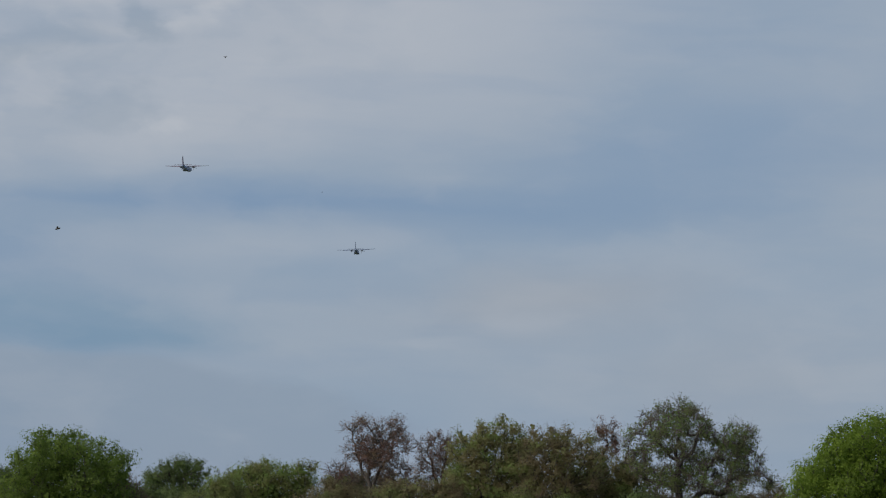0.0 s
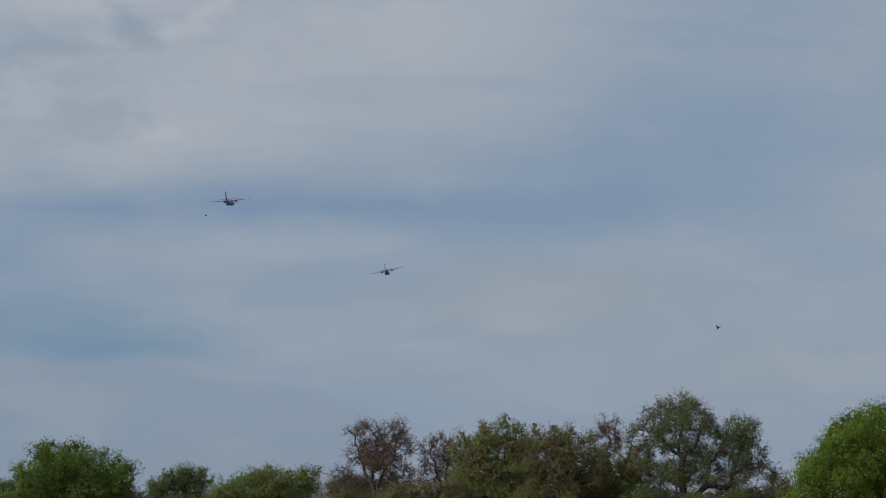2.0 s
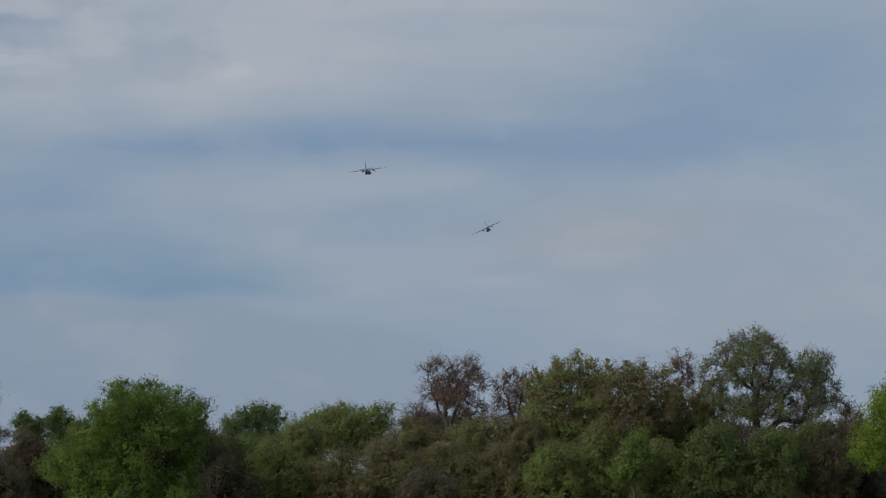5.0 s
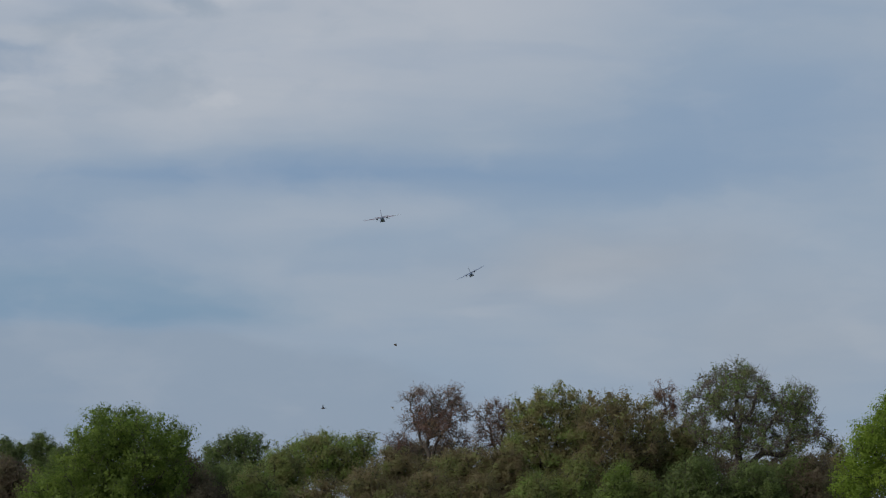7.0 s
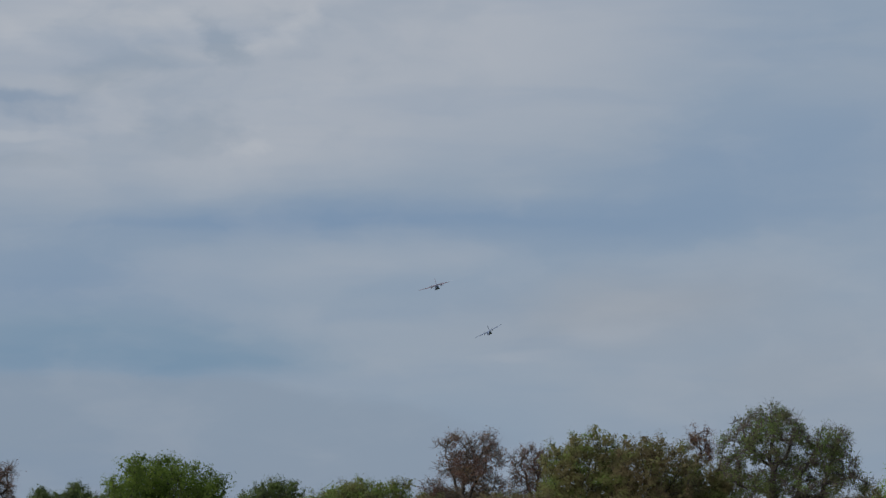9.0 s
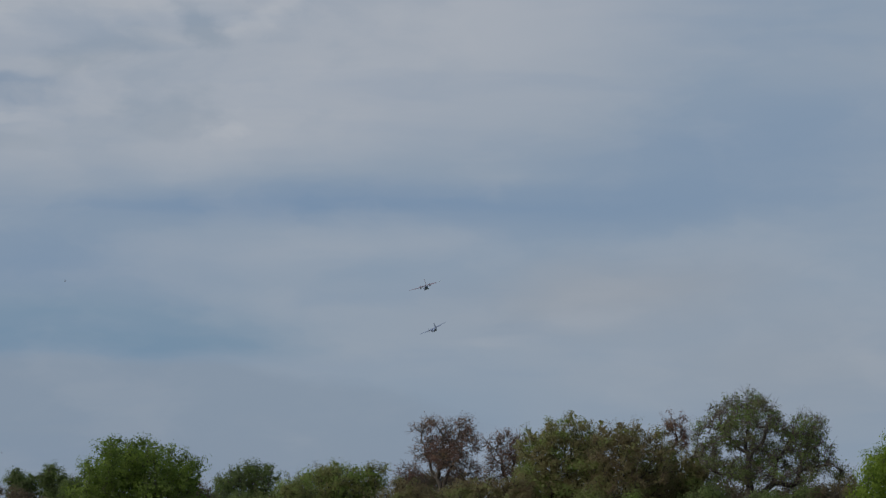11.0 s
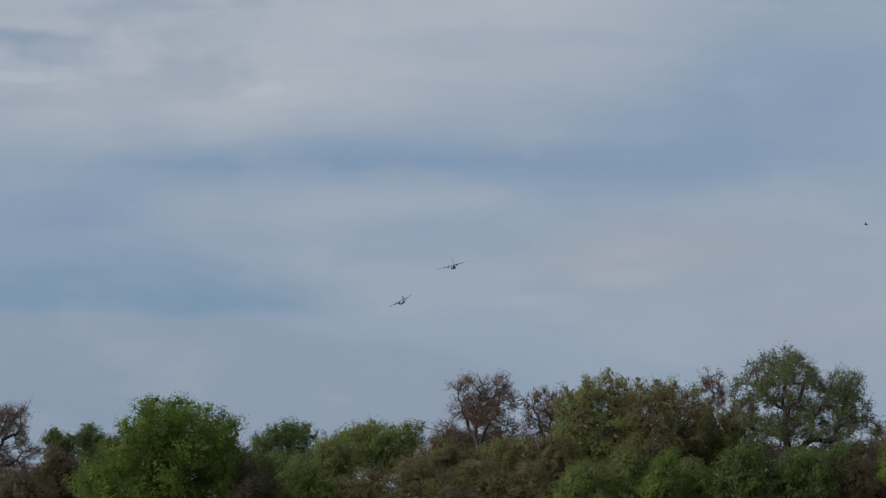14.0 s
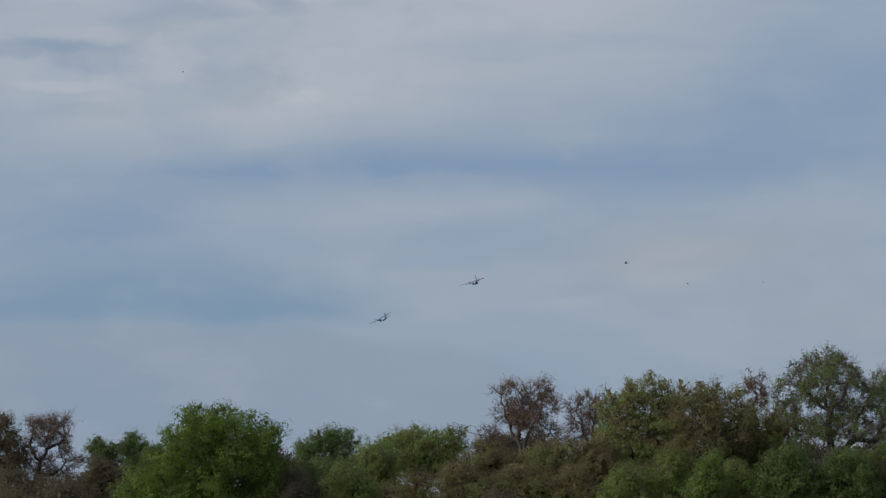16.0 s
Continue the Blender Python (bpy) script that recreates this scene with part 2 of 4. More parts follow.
GLASS_DARK = paint("cockpit_glazing", (0.020, 0.024, 0.030), (0.030, 0.035, 0.042), 0.15)
FEATHER = paint("dark_feathers", (0.022, 0.022, 0.026), (0.050, 0.046, 0.046), 0.7, 20)
FEATHER_PALE = paint("pale_feathers", (0.300, 0.280, 0.260), (0.420, 0.400, 0.370), 0.7, 20)
INSECT_SHELL = paint("dark_insect_shell", (0.030, 0.024, 0.020), (0.060, 0.045, 0.035), 0.4, 300)


# ---- mesh helpers ----
def part(name, bm, mat, parent, label="", smooth=False):
    """Links a bmesh as one mesh object under a thing or a part."""
    me = bpy.data.meshes.new(name)
    bm.to_mesh(me)
    bm.free()
    me.materials.append(mat)
    if smooth:
        me.polygons.foreach_set("use_smooth", [True] * len(me.polygons))
    ob = new(name, me)
    ob.parent = parent
    if label:
        tagged(ob, label)
    return ob


def raw_part(name, verts, faces, mat, parent, label="", kind=""):
    """A mesh from arrays: verts (n, 3), faces (m, k) of one size."""
    me = bpy.data.meshes.new(name)
    n, (m, k) = len(verts), faces.shape
    me.vertices.add(n)
    me.vertices.foreach_set("co", np.ascontiguousarray(verts, np.float32).ravel())
    me.loops.add(m * k)
    me.loops.foreach_set("vertex_index", np.ascontiguousarray(faces, np.int32).ravel())
    me.polygons.add(m)
    me.polygons.foreach_set("loop_start", np.arange(0, m * k, k, dtype=np.int32))
    me.update(calc_edges=True)
    me.materials.append(mat)
    ob = new(name, me)
    ob.parent = parent
    return tagged(ob, label, kind=kind)


# ---- ground ----
def build_ground():
    """One sheet of meadow to the horizon, gently uneven."""
    bm = bmesh.new()
    rings = [0, 4, 10, 20, 40, 70, 110, 160, 220, 280, 340, 420, 600, 900, 1500, 2600, 4800]
    sides = 64
    prev = None
    for r in rings:
        if r == 0:
            prev = [bm.verts.new((0, 0, 0))]
            continue
        ring = []
        for i in range(sides):
            a = 2 * math.pi * i / sides
            x, y = r * math.cos(a), r * math.sin(a)
            z = 0.25 * noise.noise((x * 0.03, y * 0.03, 0.0)) if 15 < r < 1000 else 0.0
            ring.append(bm.verts.new((x, y, z)))
        for i in range(sides):
            j = (i + 1) % sides
            bm.faces.new((prev[0], ring[i], ring[j]) if len(prev) == 1 else (prev[i], ring[i], ring[j], prev[j]))
        prev = ring
    me = bpy.data.meshes.new("ground")
    bm.to_mesh(me)
    bm.free()
    me.materials.append(GRASS)
    tagged(new("ground", me), "flat green meadow reaching to the horizon", "meadow", kind="structure")


build_ground()


# ---- trees ----
def limb_lines(stems, rng, step):
    """Nodes and parents along a stem and its main limbs, each a line of (sideways, height), bent a little to and fro."""
    P, parent = [np.array([0.0, 0.0, 0.0])], [-1]
    for k, line in enumerate(stems):
        pts = [np.array([a, 0.0, b]) for a, b in line]
        if k == 0:
            at = 0
        else:
            at = int(np.argmin([np.linalg.norm(q[[0, 2]] - pts[0][[0, 2]]) for q in P]))
            pts = pts[1:]
        lean = rng.uniform(-0.45, 0.45) if k else 0.0
        for goal in pts:
            goal = goal + np.array([0, P[at][1], 0])
            while np.linalg.norm(goal[[0, 2]] - P[at][[0, 2]]) > step * 0.8:
                way = goal - P[at]
                way = way / np.linalg.norm(way) + np.array([0, lean, 0]) + rng.normal(0, 0.22, 3)
                P.append(P[at] + way / np.linalg.norm(way) * step)
                parent.append(at)
                at = len(P) - 1
    return np.array(P), parent


def grow(lobes, rng, step, count, crook, stems=(), tufts=None):
    """Branches that grow from the ground into the crown. Gives nodes, parents and radii."""
    lobes = np.array(lobes, float)
    vol = lobes[:, 3] ** 2 * lobes[:, 4]
    pick = rng.choice(len(lobes), count, p=vol / vol.sum())
    d = rng.normal(size=(count, 3))
    d /= np.linalg.norm(d, axis=1)[:, None]
    r = rng.random(count) ** 0.40
    L = lobes[pick]
    targets = L[:, :3] + d * r[:, None] * L[:, [3, 3, 4]]
    if tufts is not None:
        targets = np.vstack([targets, tufts])
    targets = targets[targets[:, 2] > 0.6]
    low = max(0.8, np.percentile(targets[:, 2], 12))
    n0 = max(3, int(low / step))
    nodes = [np.array([0.25 * math.sin(i * 0.7) * i / n0, 0.2 * math.sin(i * 0.5 + 1) * i / n0, low * i / n0]) for i in range(n0 + 1)]
    parent = list(range(-1, n0))
    P = np.array(nodes)
    if stems:
        P, parent = limb_lines(stems, rng, step)
    dist = np.full(len(targets), 1e9)
    near = np.zeros(len(targets), int)
    first = 0
    for _ in range(140):
        fresh = P[first:]
        dd = np.linalg.norm(targets[:, None] - fresh[None], axis=2)
        k = dd.argmin(1)
        m = dd[np.arange(len(targets)), k]
        better = m < dist
        dist[better], near[better] = m[better], k[better] + first
        live = dist > step * 1.1
        targets, dist, near = targets[live], dist[live], near[live]
        if len(targets) < 4 or len(P) > 3600:
            break
        way = targets - P[near]
        way /= np.linalg.norm(way, axis=1)[:, None]
        acc = np.zeros((len(P), 3))
        np.add.at(acc, near, way)
        grown = np.unique(near)
        g = acc[grown]
        g /= np.linalg.norm(g, axis=1)[:, None] + 1e-9
        g += rng.normal(0, crook, g.shape) + np.array([0, 0, 0.04])
        g /= np.linalg.norm(g, axis=1)[:, None] + 1e-9
        first = len(P)
        P = np.vstack([P, P[grown] + g * step])
        parent.extend(grown.tolist())
    parent = np.array(parent)
    area = np.zeros(len(P))
    tip = np.ones(len(P), bool)
    tip[parent[1:]] = False
    area[tip] = 1.0
    for i in range(len(P) - 1, 0, -1):
        area[parent[i]] += area[i]
    return P, parent, area, tip


def tubes(a, b, ra, rb, sides):
    """Tapered prisms from the points a to the points b."""
    n = len(a)
    w = b - a
    w /= np.linalg.norm(w, axis=1)[:, None] + 1e-9
    ref = np.where(np.abs(w[:, 2:3]) < 0.9, np.array([[0, 0, 1.0]]), np.array([[1.0, 0, 0]]))
    u = np.cross(w, ref)
    u /= np.linalg.norm(u, axis=1)[:, None] + 1e-9
    v = np.cross(w, u)
    ang = np.arange(sides) * 2 * np.pi / sides
    ring = u[:, None] * np.cos(ang)[None, :, None] + v[:, None] * np.sin(ang)[None, :, None]
    verts = np.concatenate([a[:, None] + ring * ra[:, None, None], b[:, None] + ring * rb[:, None, None]], 1).reshape(-1, 3)
    i = np.arange(sides)
    j = (i + 1) % sides
    f = np.stack([i, j, j + sides, i + sides], 1)
    faces = (f[None] + (np.arange(n) * 2 * sides)[:, None, None]).reshape(-1, 4)
    return verts, faces


def tuft_points(lobes, rng, radius, open_share, seed):
    """Round tufts of leaves over the skin of the crown: centres, ways out and radii. Whole tufts are missing where the crown is open."""
    C, O = [], []
    for sx, sy, h, rx, rz in lobes:
        n = max(5, int(4 * math.pi * (rx * rx * 2 + rx * rz) / 3 / (radius * radius * 2.4)))
        d = rng.normal(size=(n, 3))
        d /= np.linalg.norm(d, axis=1)[:, None]
        C.append(np.array([sx, sy, h]) + d * np.array([rx, rx, rz]) * rng.uniform(0.72, 0.97, n)[:, None])
        O.append(d)
    C, O = np.vstack(C), np.vstack(O)
    buried = np.zeros(len(C), bool)
    for sx, sy, h, rx, rz in lobes:
        buried |= np.linalg.norm((C - np.array([sx, sy, h])) / np.array([rx, rx, rz]), axis=1) < 0.62
    gap = np.array([noise.noise(Vector(q) * 0.55 + Vector((seed * 1.7, 0, 0))) for q in C]) < open_share
    keep = ~buried & ~gap
    C, O = C[keep], O[keep]
    return C, O, radius * rng.uniform(0.6, 1.35, len(C))


def tuft_leaves(C, O, r, n, size, rng):
    """Leaves on each tuft, a ragged spray drawn out along its own shoot."""
    shoot = rng.normal(0, 0.6, (len(C), 3)) + O * 0.7 + np.array([0, 0, 0.6])
    shoot /= np.linalg.norm(shoot, axis=1)[:, None]
    pick = rng.choice(len(C), n, p=r ** 2 / (r ** 2).sum())
    d = rng.normal(0, 0.42, (n, 3)) + shoot[pick] * rng.uniform(-0.8, 1.0, n)[:, None]
    d /= np.maximum(1.0, np.linalg.norm(d, axis=1) / 1.05)[:, None]
    return leaves(C[pick] + d * r[pick][:, None], size, rng, 0.04, d * 0.7 + O[pick] * 0.6 + np.array([0, 0, 0.3]))


def leaves(centres, size, rng, spread, outward):
    """Small folded leaf sprays, two triangles hinged along the middle, round the given points, turned mostly out of the crown."""
    n = len(centres)
    c = centres + rng.normal(0, 1, (n, 3)) * spread
    nrm = rng.normal(0, 0.32, (n, 3)) + outward
    nrm /= np.linalg.norm(nrm, axis=1)[:, None]
    t = np.cross(nrm, rng.normal(size=(n, 3)))
    t /= np.linalg.norm(t, axis=1)[:, None] + 1e-9
    s = np.cross(nrm, t)
    L = (size * rng.uniform(0.6, 1.4, n))[:, None]
    Wd = L * rng.uniform(0.32, 0.52, n)[:, None]
    v = np.stack([c - t * L * 0.5, c + s * Wd - nrm * L * 0.12, c + t * L * 0.5, c - s * Wd - nrm * L * 0.12], 1).reshape(-1, 3)
    o = np.arange(n)[:, None] * 4
    f = np.concatenate([o + np.array([[0, 1, 2]]), o + np.array([[0, 2, 3]])], 0)
    return v, f


TREE_LOOK = {   # label, leaf size, leaves per square metre of crown, branch step, twigs, openness, leafy shell, tuft radius, open tufts, share in tufts
    "green": ("broad tree with dense fresh green leaves", 0.140, 576, 0.45, 2, -0.52, 0.0, 0.50, -0.42, 0.62),
    "lime": ("full tree with dense bright green leaves", 0.140, 416, 0.45, 2, -0.42, 0.0, 0.48, -0.42, 0.64),
    "grey": ("slender tree with dull grey-green leaves", 0.132, 496, 0.42, 2, -0.26, 0.0, 0.40, -0.30, 0.58),
    "olive": ("rounded tree with olive green spring leaves", 0.132, 512, 0.42, 2, -0.32, 0.0, 0.44, -0.32, 0.58),
    "mixed": ("tall tree with mixed green and brown leaves", 0.123, 528, 0.42, 2, -0.30, 0.0, 0.42, -0.30, 0.56),
    "brown": ("broad tree with bronze-brown young leaves", 0.123, 512, 0.42, 2, -0.30, 0.0, 0.42, -0.30, 0.56),
    "bare": ("nearly bare tree with russet buds on twigs", 0.108, 560, 0.40, 5, -0.20, 0.40, 0.28, -0.04, 0.62),
    "oak": ("tall spreading oak with thin young leaves and visible limbs", 0.132, 470, 0.36, 5, -0.06, 0.45, 0.32, 0.02, 0.84),
    "deep": ("low tree with deep green leaves in the wood's edge", 0.137, 416, 0.45, 2, -0.34, 0.0, 0.50, -0.38, 0.62),
    "sap": ("bushy young tree with light sap-green leaves", 0.132, 496, 0.42, 2, -0.32, 0.0, 0.42, -0.38, 0.64),
    "umber": ("dull umber-brown tree with close twigs", 0.125, 480, 0.42, 2, -0.28, 0.0, 0.42, -0.30, 0.55),
    "dark": ("low bush with shade put into its dark brown leaves", 0.143, 448, 0.45, 2, -0.45, 0.0, 0.44, -0.40, 0.6),
    "shade": ("dark brown-green tree in the shade of the wood", 0.260, 100, 0.60, 1, -0.60, 0.0, 0.70, -0.60, 0.4),
}


def deepen(lobes, rng):
    """Lobes (sideways, depth, height, half width, half height): the given ones near the crown's middle plane, and lower ones before and behind it."""
    left, right = min(l[0] - l[2] for l in lobes), max(l[0] + l[2] for l in lobes)
    mid, half = (left + right) / 2, (right - left) / 2
    out = []
    for sx, h, rx, rz in lobes:
        room = max(0.0, 0.85 * math.sqrt(max(0.05, 1 - ((sx - mid) / half) ** 2)) * half - rx * 0.6)
        out.append((sx, rng.uniform(-0.2, 0.2) * room, h, rx, rz))
        if room > rx * 0.5:
            for side in (-1, 1):
                away = side * rng.uniform(0.5, 0.9) * room
                out.append((mid + (sx - mid) * 0.9 + rng.normal(0, 0.2) * rx, away, h - 0.2 * rz - 0.16 * abs(away), rx, rz))
    return out


def crown_outward(c, lobes):
    """For each point the way out of the lobe that it lies in, leaning up."""
    best, out = np.full(len(c), 1e9), np.zeros((len(c), 3))
    for sx, sy, h, rx, rz in lobes:
        q = (c - np.array([sx, sy, h])) / np.array([rx, rx, rz])
        d = np.linalg.norm(q, axis=1)
        near = d < best
        best[near] = d[near]
        out[near] = q[near] / (d[near][:, None] + 1e-6)
    return out * 0.9 + np.array([0, 0, 0.35]), best


def split_limbs(parent, area, thick):
    """The main stem, and for every thick node beside it the number of its limb (0: the stem, -1: thin)."""
    kids = {}
    for i, p in enumerate(parent):
        kids.setdefault(p, []).append(i)
    stem, i = {0}, 0
    while i in kids:
        i = max(kids[i], key=lambda k: area[k])
        if area[i] < 0.30 * area[0]:
            break
        stem.add(i)
    limb, count = np.full(len(parent), -1), 0
    for i in range(len(parent)):
        if i in stem:
            limb[i] = 0
        elif thick[i]:
            if limb[parent[i]] > 0:
                limb[i] = limb[parent[i]]
            else:
                count += 1
                limb[i] = count
    return limb, count


def build_tree(kind, x, y, dense, lobes, seed, stems=()):
    label, size, per_m2, step, twigs, openness, shell, tuft, gaps, share = TREE_LOOK[kind]
    rng = np.random.default_rng(seed)
    sparse = kind in ("bare", "oak")
    face = sum(3.14 * rx * rz for _, _, rx, rz in lobes)
    lobes = deepen(lobes, rng)
    tree = new("tree")
    tree.location = (x, y, -0.05)
    tagged(tree, label, "tree", "trees of the wood's edge")
    C, O, r = tuft_points(lobes, rng, tuft, gaps, seed)
    P, parent, area, tip = grow(lobes, rng, step, int(min(2200, 260 + face * (9 if sparse else 3 if twigs == 1 else 9))), 0.24 if sparse else 0.28, stems, C[::2 if sparse else 4])
    rad = (0.023 if sparse else 0.019) * area ** 0.47
    rad[:4] *= np.array([1.5, 1.25, 1.1, 1.0])
    a, b = P[parent], P
    ra, rb = np.minimum(rad[parent], rad * 1.5), rad
    limb, count = split_limbs(parent, area, rb > 0.085)
    for k in range(count + 1):
        pick = (limb == k) & (parent >= 0)
        if k and pick.sum() < 3:
            limb[pick] = -1
        elif pick.any():
            v, f = tubes(a[pick], b[pick], ra[pick], rb[pick], 7)
            raw_part("limb" if k else "trunk", v, f, BARK, tree)
    thin = (limb == -1) & (parent >= 0)
    v, f = tubes(a[thin], b[thin], ra[thin], rb[thin], 3)
    ends = np.flatnonzero(area <= 6)
    # twigs at the thin ends
    k = np.repeat(ends, twigs)
    way = rng.normal(0, 0.75, (len(k), 3)) + crown_outward(P[k], lobes)[0]
    way /= np.linalg.norm(way, axis=1)[:, None]
    tw = P[k] + way * (rng.uniform(0.35, 0.95, len(k)) * (1.0 if sparse else 0.6))[:, None]
    v2, f2 = tubes(P[k], tw, np.full(len(k), 0.016), np.full(len(k), 0.008), 3)
    raw_part("twig_work", np.vstack([v, v2]), np.vstack([f, f2 + len(v)]), SUNLIT_TWIG if sparse else BARK, tree, kind="stuff")
    n = int(face * per_m2 * dense)
    # leaves stand in tufts along the outer two thirds of each twig
    pool = np.vstack([P[k] + (tw - P[k]) * s for s in ((0.7, 1.0) if sparse else (0.3, 0.65, 1.0))])
    # leafing is uneven: whole sprays are left open
    fine = 1.5 if sparse else 1.0
    pool = pool[[noise.noise(Vector((q[0] * 0.42, q[1] * 0.42, q[2] * 0.62)) * fine + Vector((seed * 3.1, 0, 0))) + 0.7 * noise.noise(Vector((q[0] * 0.95, q[1] * 0.95, q[2] * 1.7)) * fine) > openness for q in pool]]
    out, depth = crown_outward(pool, lobes)
    weight = np.where(depth > shell, 1.0, 0.18 if sparse else 0.30) * np.where(pool[:, 2] < 4.2, 0.45, 1.0)
    if sparse:   # thin crowns are fullest on top
        weight *= np.where(out[:, 2] > 0.75, 2.4, 1.0)
    pick = rng.choice(len(pool), int(n * (1 - share)), p=weight / weight.sum())
    v, f = leaves(pool[pick], size, rng, 0.13 if sparse else 0.10, out[pick])
    v2, f2 = tuft_leaves(C, O, r, int(n * share), size, rng)
    v, f = np.vstack([v, v2]), np.vstack([f, f2 + len(v)])
    if not sparse:   # broad sprays fill the inside of a full crown
        L = np.array(lobes)
        m = int(face * 42)
        vol = L[:, 3] ** 2 * L[:, 4]
        k = rng.choice(len(L), m, p=vol / vol.sum())
        d = rng.normal(size=(m, 3))
        d *= (rng.uniform(0.1, 0.74, m) / np.linalg.norm(d, axis=1))[:, None]
        v2, f2 = leaves(L[k, :3] + d * L[k][:, [3, 3, 4]], 0.34, rng, 0.05, d)
        v, f = np.vstack([v, v2]), np.vstack([f, f2 + len(v)])
    raw_part("crown", v, f, LEAVES[kind], tree, kind="stuff")
    return tree


seeds = itertools.count(11)


def plant(kind, x, y, dense, lobes, stems=()):
    """A tree at (x, y): crown lobes (sideways, height, half width, half height), then its stem and main limbs (sideways, height)."""
    return build_tree(kind, x, y, dense, lobes, next(seeds), stems)


# the skyline trees, from the west end of the wood to the east end
plant('umber', -44.9, 318.0, 0.8, [(-0.29, 14.58, 0.96, 0.77), (0.33, 13.13, 1.15, 1.15), (-1.51, 13.5, 1.25, 1.25), (0.02, 11.07, 1.63, 1.44), (-1.76, 11.1, 1.63, 1.63), (1.38, 11.77, 0.86, 1.06)])
plant('bare', -43.1, 322.0, 0.8, [(-0.05, 14.41, 0.88, 0.49), (1.32, 14.68, 0.68, 0.39), (2.49, 14.46, 0.78, 0.44), (0.82, 13.56, 1.17, 0.68), (2.78, 13.38, 0.78, 0.58), (-0.06, 12.61, 0.97, 0.73), (2.13, 12.32, 1.17, 0.68), (3.25, 11.23, 0.97, 0.58), (0.41, 10.89, 1.17, 0.97), (2.11, 9.8, 1.26, 0.78)],
      [[(0.01, 8.96), (0.51, 11.14), (1.15, 12.1), (1.5, 12.92), (1.12, 13.8), (1.71, 14.47)], [(1.15, 12.1), (2.13, 12.42), (2.73, 13.29), (2.39, 14.27)], [(0.4, 9.68), (1.87, 10.14), (2.86, 11.05), (3.64, 11.33)], [(0.51, 11.14), (-0.31, 12.12), (-0.16, 13.34), (0.05, 14.31)]])
plant('grey', -38.3, 335.0, 1.0, [(-0.87, 13.05, 0.66, 0.66), (-1.33, 12.45, 0.71, 0.71), (0.55, 12.72, 0.66, 0.51), (-0.22, 11.67, 1.42, 1.11), (0.01, 9.65, 1.72, 1.52)])
plant('grey', -36.6, 340.0, 1.0, [(0.1, 13.63, 0.72, 0.82), (-0.62, 12.82, 0.82, 0.72), (0.92, 12.89, 0.72, 0.77), (0.03, 11.67, 1.33, 1.13), (1.95, 12.41, 0.62, 0.46), (1.42, 11.24, 1.33, 1.03), (0.01, 9.73, 1.75, 1.33)])
plant('green', -25.2, 290.0, 1.0, [(-1.64, 13.85, 0.74, 0.66), (-0.67, 13.96, 0.7, 0.57), (0.78, 13.85, 0.88, 0.61), (2.18, 13.56, 0.7, 0.53), (-1.12, 12.74, 1.58, 1.23), (1.07, 12.71, 1.75, 1.31), (3.05, 12.45, 0.88, 0.88), (-3.24, 12.12, 0.57, 0.48), (-2.32, 11.54, 1.31, 1.14), (-0.04, 11.15, 2.19, 1.58), (2.5, 11.02, 1.75, 1.49), (-3.79, 10.16, 1.49, 1.05), (-5.42, 8.88, 1.49, 1.05), (-2.26, 9.26, 2.1, 1.49)]
      + [(1.25, 8.94, 2.45, 1.84), (4.01, 11.87, 0.88, 0.88), (5.02, 12.29, 0.66, 0.44), (5.64, 12.41, 0.31, 0.53), (4.96, 11.19, 0.88, 1.05), (4.54, 9.32, 1.49, 1.66), (-6.45, 7.58, 1.31, 0.88), (-3.15, 7.53, 2.63, 1.14), (3.32, 13.59, 0.18, 0.26), (4.37, 13.04, 0.26, 0.22), (-3.17, 6.3, 2.63, 1.31), (1.0, 6.45, 2.89, 1.49), (-0.99, 5.18, 3.94, 1.75), (3.85, 6.18, 2.19, 1.58)])
plant('grey', -19.0, 345.0, 1.0, [(0.35, 14.05, 0.94, 0.57), (-1.07, 13.51, 0.94, 0.63), (1.96, 13.77, 0.78, 0.63), (2.68, 13.13, 0.52, 0.47), (0.49, 12.85, 1.77, 0.94), (-1.86, 12.69, 1.25, 0.83), (0.99, 11.49, 2.08, 1.25), (-1.73, 11.12, 1.77, 1.25), (-2.75, 12.96, 0.52, 0.42)])
plant('olive', -10.2, 318.0, 1.0, [(0.24, 13.1, 0.96, 0.53), (-0.87, 12.83, 0.96, 0.53), (1.53, 12.69, 0.96, 0.53), (3.21, 12.76, 0.96, 0.62), (4.46, 12.93, 0.43, 0.62), (-2.08, 12.28, 1.15, 0.67), (0.31, 11.95, 2.02, 0.96), (3.19, 11.61, 1.73, 1.06), (-3.06, 11.33, 1.25, 0.96), (-0.67, 10.62, 2.3, 1.25), (2.45, 10.28, 2.3, 1.25), (-4.26, 11.12, 0.86, 0.67)])
plant('bare', -3.9, 314.0, 0.8, [(-0.52, 12.48, 0.47, 0.66), (0.19, 12.66, 0.57, 0.47), (0.74, 11.8, 0.85, 0.66), (-0.31, 11.34, 0.85, 0.66)])
